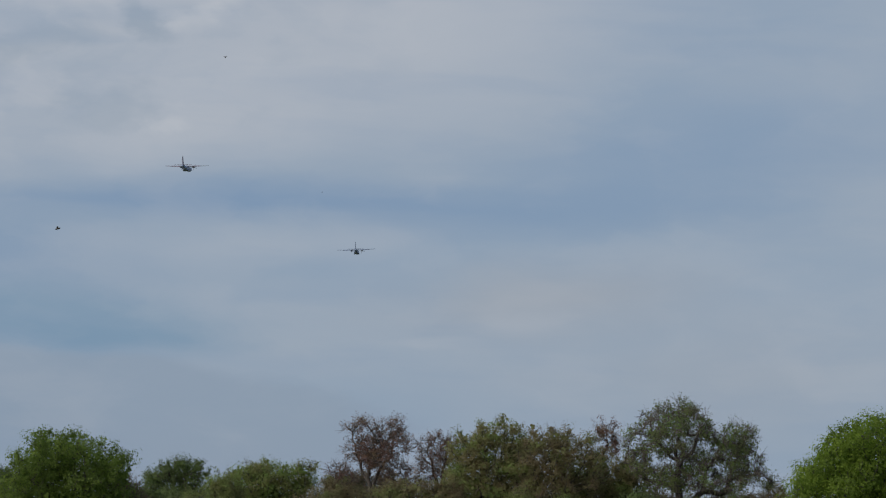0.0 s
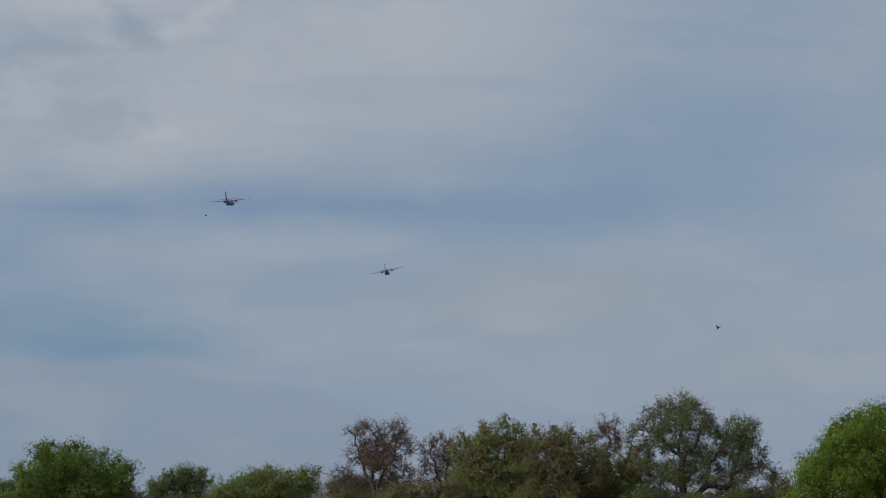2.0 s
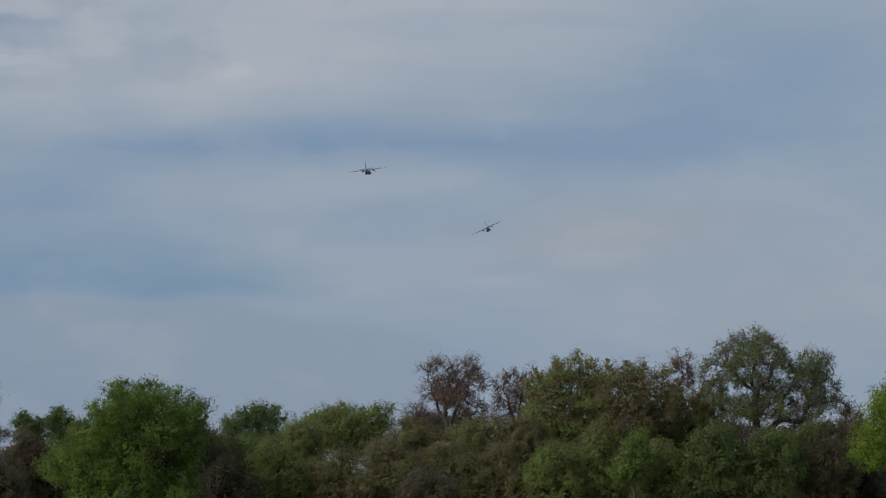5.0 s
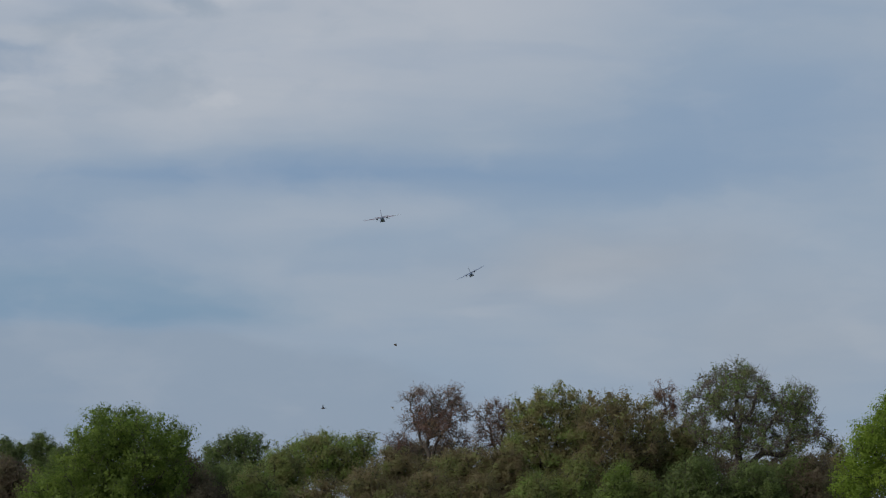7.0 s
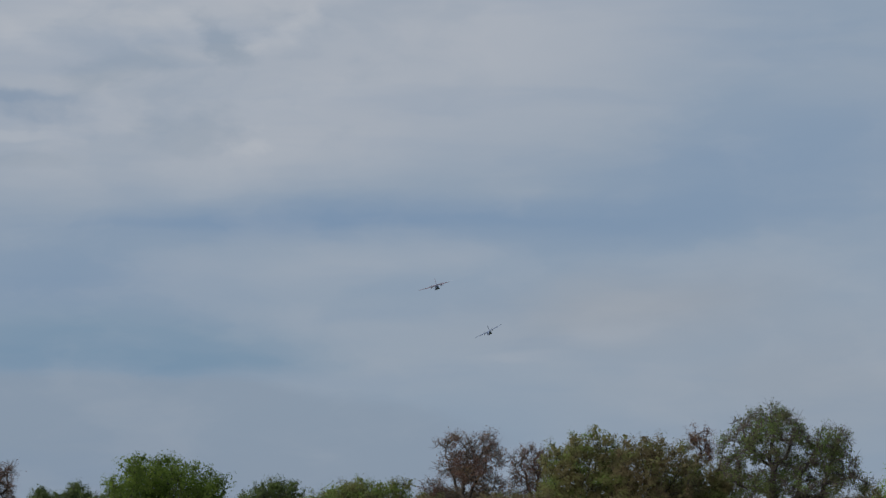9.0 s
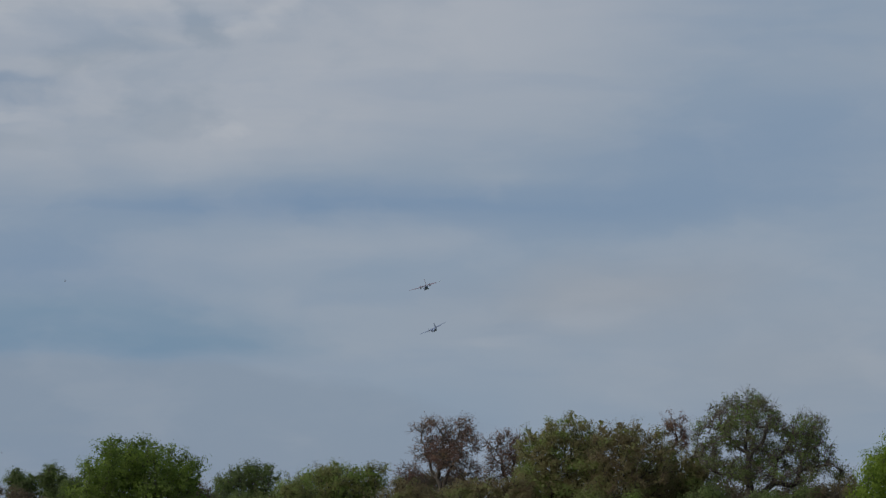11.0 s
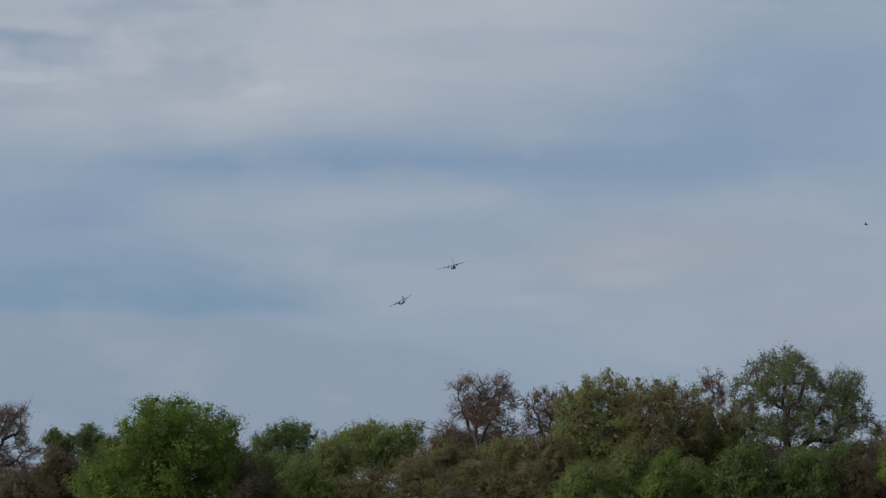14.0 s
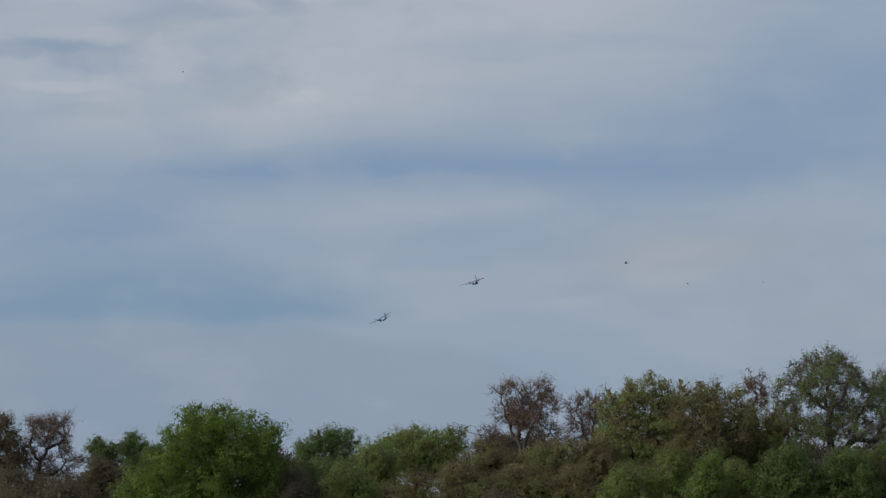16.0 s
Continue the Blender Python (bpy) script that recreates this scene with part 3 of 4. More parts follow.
plant('bare', -1.3, 312.0, 0.95, [(-0.69, 16.43, 0.57, 0.52), (-1.45, 15.54, 0.71, 0.66), (0.4, 16.23, 0.8, 0.57), (2.14, 16.3, 0.71, 0.57), (2.94, 15.73, 0.57, 0.52), (-1.32, 14.13, 0.89, 0.61), (0.43, 14.77, 1.32, 0.8), (2.45, 14.75, 1.13, 0.94), (1.78, 13.48, 1.13, 0.75), (-0.2, 13.64, 0.94, 0.66), (2.52, 12.3, 1.13, 1.13)],
      [[(0.05, 10.11), (-0.03, 11.8), (0.13, 12.84), (0.56, 14.11), (0.43, 15.14), (0.06, 16.0)], [(-0.03, 11.71), (-0.54, 12.42), (-0.72, 13.22), (-1.23, 14.12), (-1.41, 15.16)], [(0.06, 10.82), (0.63, 11.75), (1.26, 13.2), (1.98, 14.09), (2.27, 15.5)], [(0.56, 14.11), (1.32, 14.8), (1.8, 15.74)]])
plant('bare', 4.4, 318.0, 0.7, [(0.02, 15.45, 1.06, 0.58), (-1.18, 15.03, 0.77, 0.67), (1.17, 15.05, 0.67, 0.67), (-0.48, 13.82, 1.15, 0.86), (0.96, 13.42, 0.86, 0.96), (-1.07, 12.48, 0.82, 0.82), (0.61, 12.13, 0.96, 0.86)],
      [[(0.05, 9.5), (0.12, 11.75), (-0.38, 13.38), (-0.66, 14.68), (-0.36, 15.55)], [(0.07, 11.41), (0.66, 12.46), (0.97, 14.38), (0.79, 15.34)], [(-0.34, 13.24), (-1.15, 13.82), (-1.33, 14.79)]])
plant('mixed', 8.2, 308.0, 1.0, [(-0.31, 16.38, 0.51, 0.46), (0.33, 15.95, 0.46, 0.46), (1.46, 16.68, 0.7, 0.46), (2.56, 16.19, 0.65, 0.42), (-2.0, 15.53, 0.65, 0.56), (-1.22, 15.0, 1.21, 0.84), (0.87, 15.29, 1.58, 0.84), (2.49, 14.94, 1.12, 0.93), (-2.31, 14.23, 0.93, 1.02), (-0.47, 13.46, 1.86, 1.21), (1.76, 13.32, 1.67, 1.3), (-1.29, 11.75, 2.05, 1.39), (1.25, 11.25, 2.05, 1.39), (-1.34, 9.44, 2.23, 1.58)])
plant('brown', 13.7, 306.0, 1.0, [(-1.63, 16.17, 0.55, 0.51), (-0.3, 16.05, 0.55, 0.42), (1.18, 16.02, 0.55, 0.51), (0.42, 15.39, 1.02, 0.55), (-1.2, 14.96, 1.2, 0.83), (0.96, 14.46, 1.57, 1.02), (2.91, 15.35, 0.83, 0.69), (-1.7, 13.3, 1.48, 1.2), (0.59, 12.62, 1.94, 1.29), (2.78, 13.69, 1.2, 1.2), (-1.74, 11.14, 1.94, 1.39), (2.17, 11.07, 1.85, 1.2), (-2.25, 8.85, 2.03, 1.66), (3.57, 11.97, 0.92, 1.29)])
plant('bare', 18.5, 316.0, 1.0, [(-0.15, 16.72, 0.52, 0.48), (0.57, 16.71, 0.48, 0.48), (0.21, 15.86, 0.76, 0.76), (0.67, 15.14, 0.48, 0.86)])
plant('oak', 23.8, 304.0, 1.0, [(-0.79, 18.13, 0.64, 0.46), (0.13, 18.31, 0.69, 0.5), (1.04, 17.84, 0.64, 0.41), (-2.36, 17.46, 0.6, 0.41), (-1.58, 17.68, 0.55, 0.41), (2.05, 17.42, 0.83, 0.41), (2.83, 17.45, 0.37, 0.37), (-3.2, 16.87, 0.41, 0.46), (-3.95, 15.87, 0.6, 0.64), (-3.6, 14.58, 0.92, 0.5), (-2.02, 15.85, 0.92, 0.69), (-2.22, 14.7, 0.92, 0.55), (-0.44, 16.75, 1.38, 0.64), (1.61, 16.36, 1.19, 0.6), (0.22, 15.14, 1.1, 0.64), (4.05, 16.34, 0.55, 0.37), (5.29, 16.51, 0.73, 0.46)]
      + [(6.34, 16.13, 0.41, 0.32), (3.9, 15.7, 0.92, 0.64), (5.59, 15.31, 1.01, 0.73), (6.63, 14.47, 0.5, 0.73), (4.1, 14.32, 1.38, 0.83), (5.92, 13.47, 1.19, 0.92), (7.15, 12.91, 0.73, 0.69), (8.0, 11.98, 0.64, 0.46), (4.53, 12.48, 1.38, 0.73), (2.03, 13.97, 1.1, 0.73), (-3.03, 13.2, 1.1, 0.55), (-1.89, 12.54, 1.1, 0.55), (0.14, 13.44, 1.01, 0.55), (-1.06, 13.09, 0.92, 0.55), (1.14, 12.7, 0.83, 0.46), (2.78, 12.31, 0.92, 0.64), (-0.52, 11.98, 1.19, 0.46)],
      [[(0.06, 8.49), (0.09, 10.32), (-0.01, 12.66), (-0.17, 13.99), (-0.01, 15.28), (0.24, 16.56), (-0.15, 17.67)], [(-0.05, 13.07), (0.51, 13.67), (1.17, 14.44), (1.55, 15.44), (2.08, 16.5)], [(0.08, 9.77), (1.19, 10.31), (2.17, 11.08), (2.24, 12.5), (2.71, 13.51), (3.28, 14.69), (3.67, 15.56)], [(2.16, 10.85), (3.31, 10.98), (3.96, 11.43), (4.07, 12.48), (4.55, 13.49), (5.22, 15.04), (5.42, 15.96)], [(0.06, 11.33), (-1.53, 11.9), (-2.81, 12.09), (-3.63, 12.84), (-4.17, 13.58)], [(-0.13, 13.53), (-0.85, 14.18), (-1.57, 15.16), (-2.16, 15.85), (-2.41, 17.05)], [(4.06, 11.89), (5.44, 12.47), (6.82, 12.64), (7.73, 11.99)], [(0.02, 11.7), (0.95, 12.15), (1.78, 12.87), (2.35, 13.51)]])
plant('lime', 35.3, 270.0, 1.3, [(-0.03, 15.52, 0.9, 0.57), (-1.41, 15.08, 0.98, 0.57), (0.92, 15.13, 1.14, 0.82), (-2.55, 14.31, 1.06, 0.65), (-0.91, 14.15, 1.55, 1.06), (-3.44, 13.6, 0.73, 0.65), (-3.76, 12.78, 1.06, 0.82), (-2.33, 12.89, 1.63, 1.14), (-4.76, 11.73, 1.14, 0.82), (-5.16, 10.83, 1.14, 0.9), (-3.12, 11.45, 2.04, 1.3), (-0.47, 11.92, 2.61, 1.96), (1.96, 13.2, 2.2, 2.2), (2.81, 11.18, 2.45, 1.79), (-5.67, 9.55, 1.3, 0.98), (-3.71, 9.19, 2.28, 1.39), (-0.44, 9.07, 2.85, 1.79), (-6.14, 7.92, 1.47, 1.06), (2.84, 8.33, 2.45, 1.79)])
plant('sap', 13.3, 292.0, 1.0, [(0.6, 9.56, 0.75, 0.48), (-0.21, 8.87, 0.79, 0.66), (-0.59, 7.74, 0.84, 0.79), (-1.05, 6.78, 0.79, 0.62), (0.83, 8.33, 0.79, 0.88), (0.36, 7.02, 1.15, 0.88)])
plant('deep', 20.0, 294.0, 1.0, [(-0.05, 10.25, 1.15, 0.58), (-1.03, 9.37, 1.15, 0.89), (0.74, 9.35, 1.24, 0.89), (-1.85, 8.05, 1.24, 1.07), (-0.26, 7.77, 1.69, 1.15), (1.51, 8.06, 1.15, 1.15), (-1.52, 6.32, 1.78, 1.33), (0.91, 6.08, 1.78, 1.33)])
plant('deep', 24.5, 295.0, 1.0, [(-0.05, 9.88, 1.07, 0.53), (-1.04, 8.95, 1.16, 0.8), (0.92, 8.93, 1.16, 0.89), (-0.17, 7.74, 1.78, 1.16), (-1.73, 7.41, 1.16, 1.16), (1.6, 7.15, 1.34, 1.16), (-0.2, 5.84, 2.23, 1.34)])
plant('deep', 28.1, 298.0, 1.0, [(0.1, 10.28, 1.08, 0.45), (-0.81, 9.57, 1.08, 0.72), (1.07, 9.46, 1.08, 0.72), (0.07, 8.4, 1.71, 1.08), (1.86, 8.2, 1.08, 0.9), (0.03, 6.52, 2.07, 1.53)])
# lower trees and bushes of the wood's edge
plant('umber', 25.1, 322.0, 1.0, [(0.1, 10.84, 1.94, 0.78), (-2.32, 11.35, 1.65, 0.88), (2.77, 10.91, 1.75, 0.68), (4.95, 11.03, 1.65, 0.78), (0.07, 9.14, 2.92, 1.36), (3.46, 9.11, 2.92, 1.36), (7.37, 10.67, 1.17, 1.07)])
plant('brown', 2.4, 305.0, 1.0, [(0.08, 11.04, 1.29, 0.83), (-1.67, 10.98, 1.11, 0.74), (1.72, 10.37, 1.2, 0.92), (-0.63, 9.77, 2.03, 1.01), (-3.16, 9.81, 1.57, 0.92), (0.03, 8.29, 2.58, 1.29)])
plant('umber', -36.2, 312.0, 1.0, [(0.02, 10.42, 1.22, 0.85), (-0.93, 9.36, 1.32, 1.13), (0.96, 9.18, 1.32, 1.13), (0.0, 7.93, 2.07, 1.22)])
plant('umber', -41.6, 316.0, 1.0, [(-2.62, 9.71, 1.62, 0.95), (-0.23, 9.01, 1.62, 0.86), (2.26, 8.68, 1.62, 0.95), (-1.67, 8.12, 2.39, 1.05), (1.67, 7.59, 2.39, 1.05)])
plant('brown', 17.7, 312.0, 1.0, [(0.03, 14.19, 0.85, 0.85), (0.66, 13.1, 0.94, 0.85), (-0.3, 12.03, 1.41, 1.13), (1.04, 11.21, 1.22, 0.94), (-0.16, 9.96, 1.88, 1.22)])
plant('mixed', 11.4, 314.0, 1.0, [(0.37, 15.32, 0.76, 0.57), (0.07, 14.29, 1.23, 0.95), (0.22, 12.48, 1.9, 1.42)])
plant('mixed', 5.6, 313.0, 1.0, [(0.2, 12.41, 0.66, 0.76), (0.09, 11.23, 1.04, 0.95), (-0.22, 10.06, 1.51, 1.23)])
plant('umber', -20.7, 300.0, 1.0, [(-0.05, 10.3, 1.18, 1.09), (0.7, 9.11, 1.45, 1.18), (-1.11, 8.69, 1.54, 1.18), (0.46, 7.44, 2.08, 1.18)])
plant('umber', 30.2, 297.0, 0.8, [(-0.58, 8.54, 0.88, 0.61), (0.05, 7.45, 1.14, 0.88), (-1.05, 6.8, 1.14, 1.05), (-0.11, 5.49, 1.49, 1.23)])
plant('umber', -1.6, 320.0, 1.0, [(-0.4, 12.09, 1.45, 0.77), (1.67, 11.86, 1.35, 0.87), (-2.01, 11.63, 1.26, 0.77), (0.29, 10.63, 2.42, 1.16)])
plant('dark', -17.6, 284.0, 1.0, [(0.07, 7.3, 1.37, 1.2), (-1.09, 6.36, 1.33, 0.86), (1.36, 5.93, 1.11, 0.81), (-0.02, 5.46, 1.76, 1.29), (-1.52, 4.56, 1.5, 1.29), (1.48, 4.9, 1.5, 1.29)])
plant('olive', -14.8, 300.0, 1.0, [(-0.17, 9.16, 1.36, 1.31), (-1.26, 7.8, 1.4, 1.18), (1.33, 7.8, 1.22, 0.86), (0.15, 7.13, 1.72, 1.4), (-1.35, 5.99, 1.49, 1.4), (1.64, 6.36, 1.49, 1.4)])
plant('brown', -9.7, 300.0, 1.0, [(0.22, 8.08, 1.54, 1.27), (-1.36, 7.53, 1.45, 0.86), (1.35, 6.67, 1.18, 0.82), (-0.0, 6.13, 1.95, 1.36), (-1.68, 5.0, 1.68, 1.36), (1.67, 5.31, 1.68, 1.36)])
plant('brown', -5.6, 298.0, 1.0, [(-0.18, 8.8, 1.53, 1.3), (-1.48, 7.85, 1.12, 1.03), (1.22, 7.94, 1.62, 1.03), (0.0, 6.77, 1.93, 1.39), (-1.66, 5.92, 1.66, 1.39), (1.67, 6.14, 1.66, 1.39)])
plant('brown', -0.9, 300.0, 1.0, [(-0.2, 9.03, 1.54, 1.13), (-1.15, 8.12, 1.49, 1.0), (1.62, 8.08, 1.49, 0.77), (0.03, 7.26, 1.95, 1.22), (-1.65, 6.63, 1.68, 1.22), (1.71, 6.36, 1.68, 1.22)])
plant('brown', 3.1, 299.0, 1.0, [(0.05, 8.28, 1.31, 1.35), (-1.4, 7.24, 1.22, 1.31), (1.36, 6.66, 1.35, 1.31), (-0.04, 6.11, 1.63, 1.49), (-1.44, 4.99, 1.4, 1.49), (1.36, 5.26, 1.4, 1.49)])
plant('umber', -2.6, 290.0, 1.0, [(-0.34, 6.59, 1.44, 1.09), (-1.21, 5.72, 1.09, 0.96), (1.46, 5.67, 1.31, 1.05), (-0.03, 4.88, 1.84, 1.18), (-1.61, 4.05, 1.58, 1.18), (1.54, 4.14, 1.58, 1.18)])
plant('olive', 7.3, 296.0, 1.0, [(-0.01, 8.17, 1.3, 1.47), (-1.0, 6.69, 1.39, 1.25), (1.15, 6.52, 1.03, 1.03), (0.08, 5.85, 1.61, 1.61), (-1.31, 4.59, 1.39, 1.61), (1.46, 4.91, 1.39, 1.61)])
plant('olive', 10.4, 300.0, 1.0, [(0.42, 9.34, 1.45, 1.54), (-1.39, 8.12, 1.59, 1.49), (1.55, 7.8, 1.18, 1.04), (0.06, 6.9, 1.86, 1.68), (-1.53, 5.9, 1.59, 1.68), (1.64, 5.81, 1.59, 1.68)])
plant('olive', 16.1, 296.0, 1.0, [(-0.31, 8.17, 1.34, 1.47), (-1.29, 6.74, 1.03, 1.21), (1.12, 6.52, 1.25, 1.3), (0.05, 5.85, 1.7, 1.61), (-1.42, 5.0, 1.47, 1.61), (1.53, 5.0, 1.47, 1.61)])
plant('umber', 29.2, 297.0, 1.0, [(0.1, 9.81, 1.35, 1.26), (-1.34, 8.55, 1.35, 0.99), (1.13, 9.13, 1.3, 1.08), (0.01, 7.88, 1.7, 1.35), (-1.47, 6.76, 1.48, 1.35), (1.49, 7.2, 1.48, 1.35)])
plant('umber', -35.0, 315.0, 1.0, [(0.3, 9.11, 1.43, 1.43), (-1.51, 7.64, 1.38, 1.38), (1.63, 8.31, 1.14, 0.95), (0.06, 6.83, 1.81, 1.57), (-1.51, 5.88, 1.57, 1.57), (1.63, 6.07, 1.57, 1.57)])
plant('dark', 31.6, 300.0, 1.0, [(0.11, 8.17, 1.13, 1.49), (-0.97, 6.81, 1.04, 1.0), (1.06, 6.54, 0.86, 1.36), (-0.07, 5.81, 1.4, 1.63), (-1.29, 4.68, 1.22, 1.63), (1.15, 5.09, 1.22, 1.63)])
plant('umber', -38.4, 305.0, 1.0, [(0.1, 7.82, 1.75, 1.52), (-1.83, 6.76, 1.84, 1.15), (1.85, 6.71, 1.38, 1.38), (0.01, 5.42, 2.26, 1.66), (-1.93, 4.55, 1.93, 1.66), (1.94, 4.69, 1.93, 1.66)])
plant('brown', -45.1, 310.0, 1.0, [(0.0, 7.92, 2.06, 1.54), (-1.87, 6.89, 1.83, 1.31), (2.15, 6.98, 1.92, 1.22), (-0.05, 5.48, 2.62, 1.68), (-2.29, 4.13, 2.25, 1.68), (2.2, 4.27, 2.25, 1.68)])
plant('shade', -55.5, 355.0, 0.7, [(0.09, 8.03, 4.29, 3.22), (2.23, 5.14, 4.29, 3.22), (-2.32, 5.46, 4.29, 3.22)])
plant('shade', -43.2, 355.0, 0.7, [(0.09, 6.42, 4.29, 3.22), (2.23, 3.53, 4.29, 3.22), (-2.32, 3.85, 4.29, 3.22)])
plant('shade', -35.7, 355.0, 0.7, [(0.09, 7.23, 4.29, 3.22), (2.23, 4.33, 4.29, 3.22), (-2.32, 4.65, 4.29, 3.22)])
plant('shade', -23.9, 355.0, 0.7, [(0.09, 6.96, 4.29, 3.22), (2.23, 4.07, 4.29, 3.22), (-2.32, 4.39, 4.29, 3.22)])
plant('shade', -15.3, 355.0, 0.7, [(0.09, 7.23, 4.29, 3.22), (2.23, 4.33, 4.29, 3.22), (-2.32, 4.65, 4.29, 3.22)])
plant('shade', -4.1, 355.0, 0.7, [(0.09, 8.57, 4.29, 3.22), (2.23, 5.67, 4.29, 3.22), (-2.32, 5.99, 4.29, 3.22)])
plant('shade', 2.9, 355.0, 0.7, [(0.09, 8.03, 4.29, 3.22), (2.23, 5.14, 4.29, 3.22), (-2.32, 5.46, 4.29, 3.22)])
plant('shade', 12.0, 355.0, 0.7, [(0.09, 11.14, 4.29, 3.22), (2.23, 8.25, 4.29, 3.22), (-2.32, 8.57, 4.29, 3.22)])
plant('shade', 17.4, 355.0, 0.7, [(0.09, 11.14, 4.29, 3.22), (2.23, 8.25, 4.29, 3.22), (-2.32, 8.57, 4.29, 3.22)])
plant('shade', 22.2, 355.0, 0.7, [(0.09, 8.84, 4.29, 3.22), (2.23, 5.94, 4.29, 3.22), (-2.32, 6.26, 4.29, 3.22)])
plant('shade', 30.8, 355.0, 0.7, [(0.09, 8.57, 4.29, 3.22), (2.23, 5.67, 4.29, 3.22), (-2.32, 5.99, 4.29, 3.22)])
plant('shade', 37.7, 355.0, 0.7, [(0.09, 7.76, 4.29, 3.22), (2.23, 4.87, 4.29, 3.22), (-2.32, 5.19, 4.29, 3.22)])
plant('shade', 38.8, 355.0, 0.7, [(0.09, 8.03, 4.29, 3.22), (2.23, 5.14, 4.29, 3.22), (-2.32, 5.46, 4.29, 3.22)])
plant('brown', -3.9, 304.0, 1.0, [(0.0, 9.86, 2.29, 1.65), (0.69, 8.37, 2.07, 1.49), (-0.69, 8.37, 2.07, 1.49)])
plant('mixed', 0.7, 305.0, 1.0, [(0.0, 9.34, 2.3, 1.84), (0.69, 7.68, 2.07, 1.66), (-0.69, 7.68, 2.07, 1.66)])
plant('brown', 4.9, 304.0, 1.0, [(0.0, 9.63, 2.07, 1.93), (0.62, 7.9, 1.86, 1.73), (-0.62, 7.9, 1.86, 1.73)])
plant('brown', 31.6, 302.0, 1.0, [(0.0, 9.81, 1.55, 2.01), (0.47, 8.0, 1.4, 1.81), (-0.47, 8.0, 1.4, 1.81)])
plant('mixed', 28.7, 303.0, 1.0, [(0.0, 9.28, 2.38, 1.56), (0.71, 7.89, 2.14, 1.4), (-0.71, 7.89, 2.14, 1.4)])
plant('mixed', 19.9, 310.0, 1.0, [(0.0, 11.66, 1.87, 2.81), (0.56, 9.13, 1.68, 2.53), (-0.56, 9.13, 1.68, 2.53)])
plant('olive', -13.3, 310.0, 1.0, [(-0.0, 10.02, 1.87, 1.78), (0.56, 8.42, 1.68, 1.6), (-0.56, 8.42, 1.68, 1.6)])
plant('deep', -19.7, 310.0, 1.0, [(-0.0, 9.18, 1.87, 1.78), (0.56, 7.58, 1.68, 1.6), (-0.56, 7.58, 1.68, 1.6)])
plant('grey', -33.6, 335.0, 1.0, [(0.0, 10.7, 2.02, 2.28), (0.61, 8.66, 1.82, 2.05), (-0.61, 8.66, 1.82, 2.05)])
plant('deep', -18.1, 318.0, 1.0, [(-0.15, 10.18, 1.15, 0.86), (1.08, 9.29, 1.44, 1.06), (-1.18, 9.14, 1.34, 1.06), (0.01, 8.06, 2.11, 1.15)])


# ---- aircraft ----
def loft(sections, sides=20):
    """A closed skin through rings (y, centre z, half width, half height)."""
    bm = bmesh.new()
    rings = []
    for y, z, w, h in sections:
        rings.append([bm.verts.new((w * math.cos(2 * math.pi * i / sides), y, z + h * math.sin(2 * math.pi * i / sides))) for i in range(sides)])
    for p, q in zip(rings, rings[1:]):
        for i in range(sides):
            j = (i + 1) % sides
            bm.faces.new((p[i], p[j], q[j], q[i]))
    bm.faces.new(rings[0][::-1])
    bm.faces.new(rings[-1])
    bmesh.ops.recalc_face_normals(bm, faces=bm.faces)
    return bm


FOIL = [(0.0, 0.0), (0.06, 0.060), (0.3, 0.105), (0.65, 0.065), (1.0, 0.006), (0.65, -0.035), (0.3, -0.065), (0.06, -0.05)]


def surface(stations, upright=False):
    """A wing or fin through stations (span, leading edge y, chord, z)."""
    bm = bmesh.new()
    rings = []
    for s, lead, chord, z in stations:
        ring = []
        for u, h in FOIL:
            yy, tt = lead - u * chord, h * chord
            ring.append(bm.verts.new((tt * 0.7, yy, s) if upright else (s, yy, z + tt)))
        rings.append(ring)
    for p, q in zip(rings, rings[1:]):
        for i in range(len(FOIL)):
            j = (i + 1) % len(FOIL)
            bm.faces.new((p[i], p[j], q[j], q[i]))
    bm.faces.new(rings[0][::-1])
    bm.faces.new(rings[-1])
    bmesh.ops.recalc_face_normals(bm, faces=bm.faces)
    return bm


PROPELLERS = []


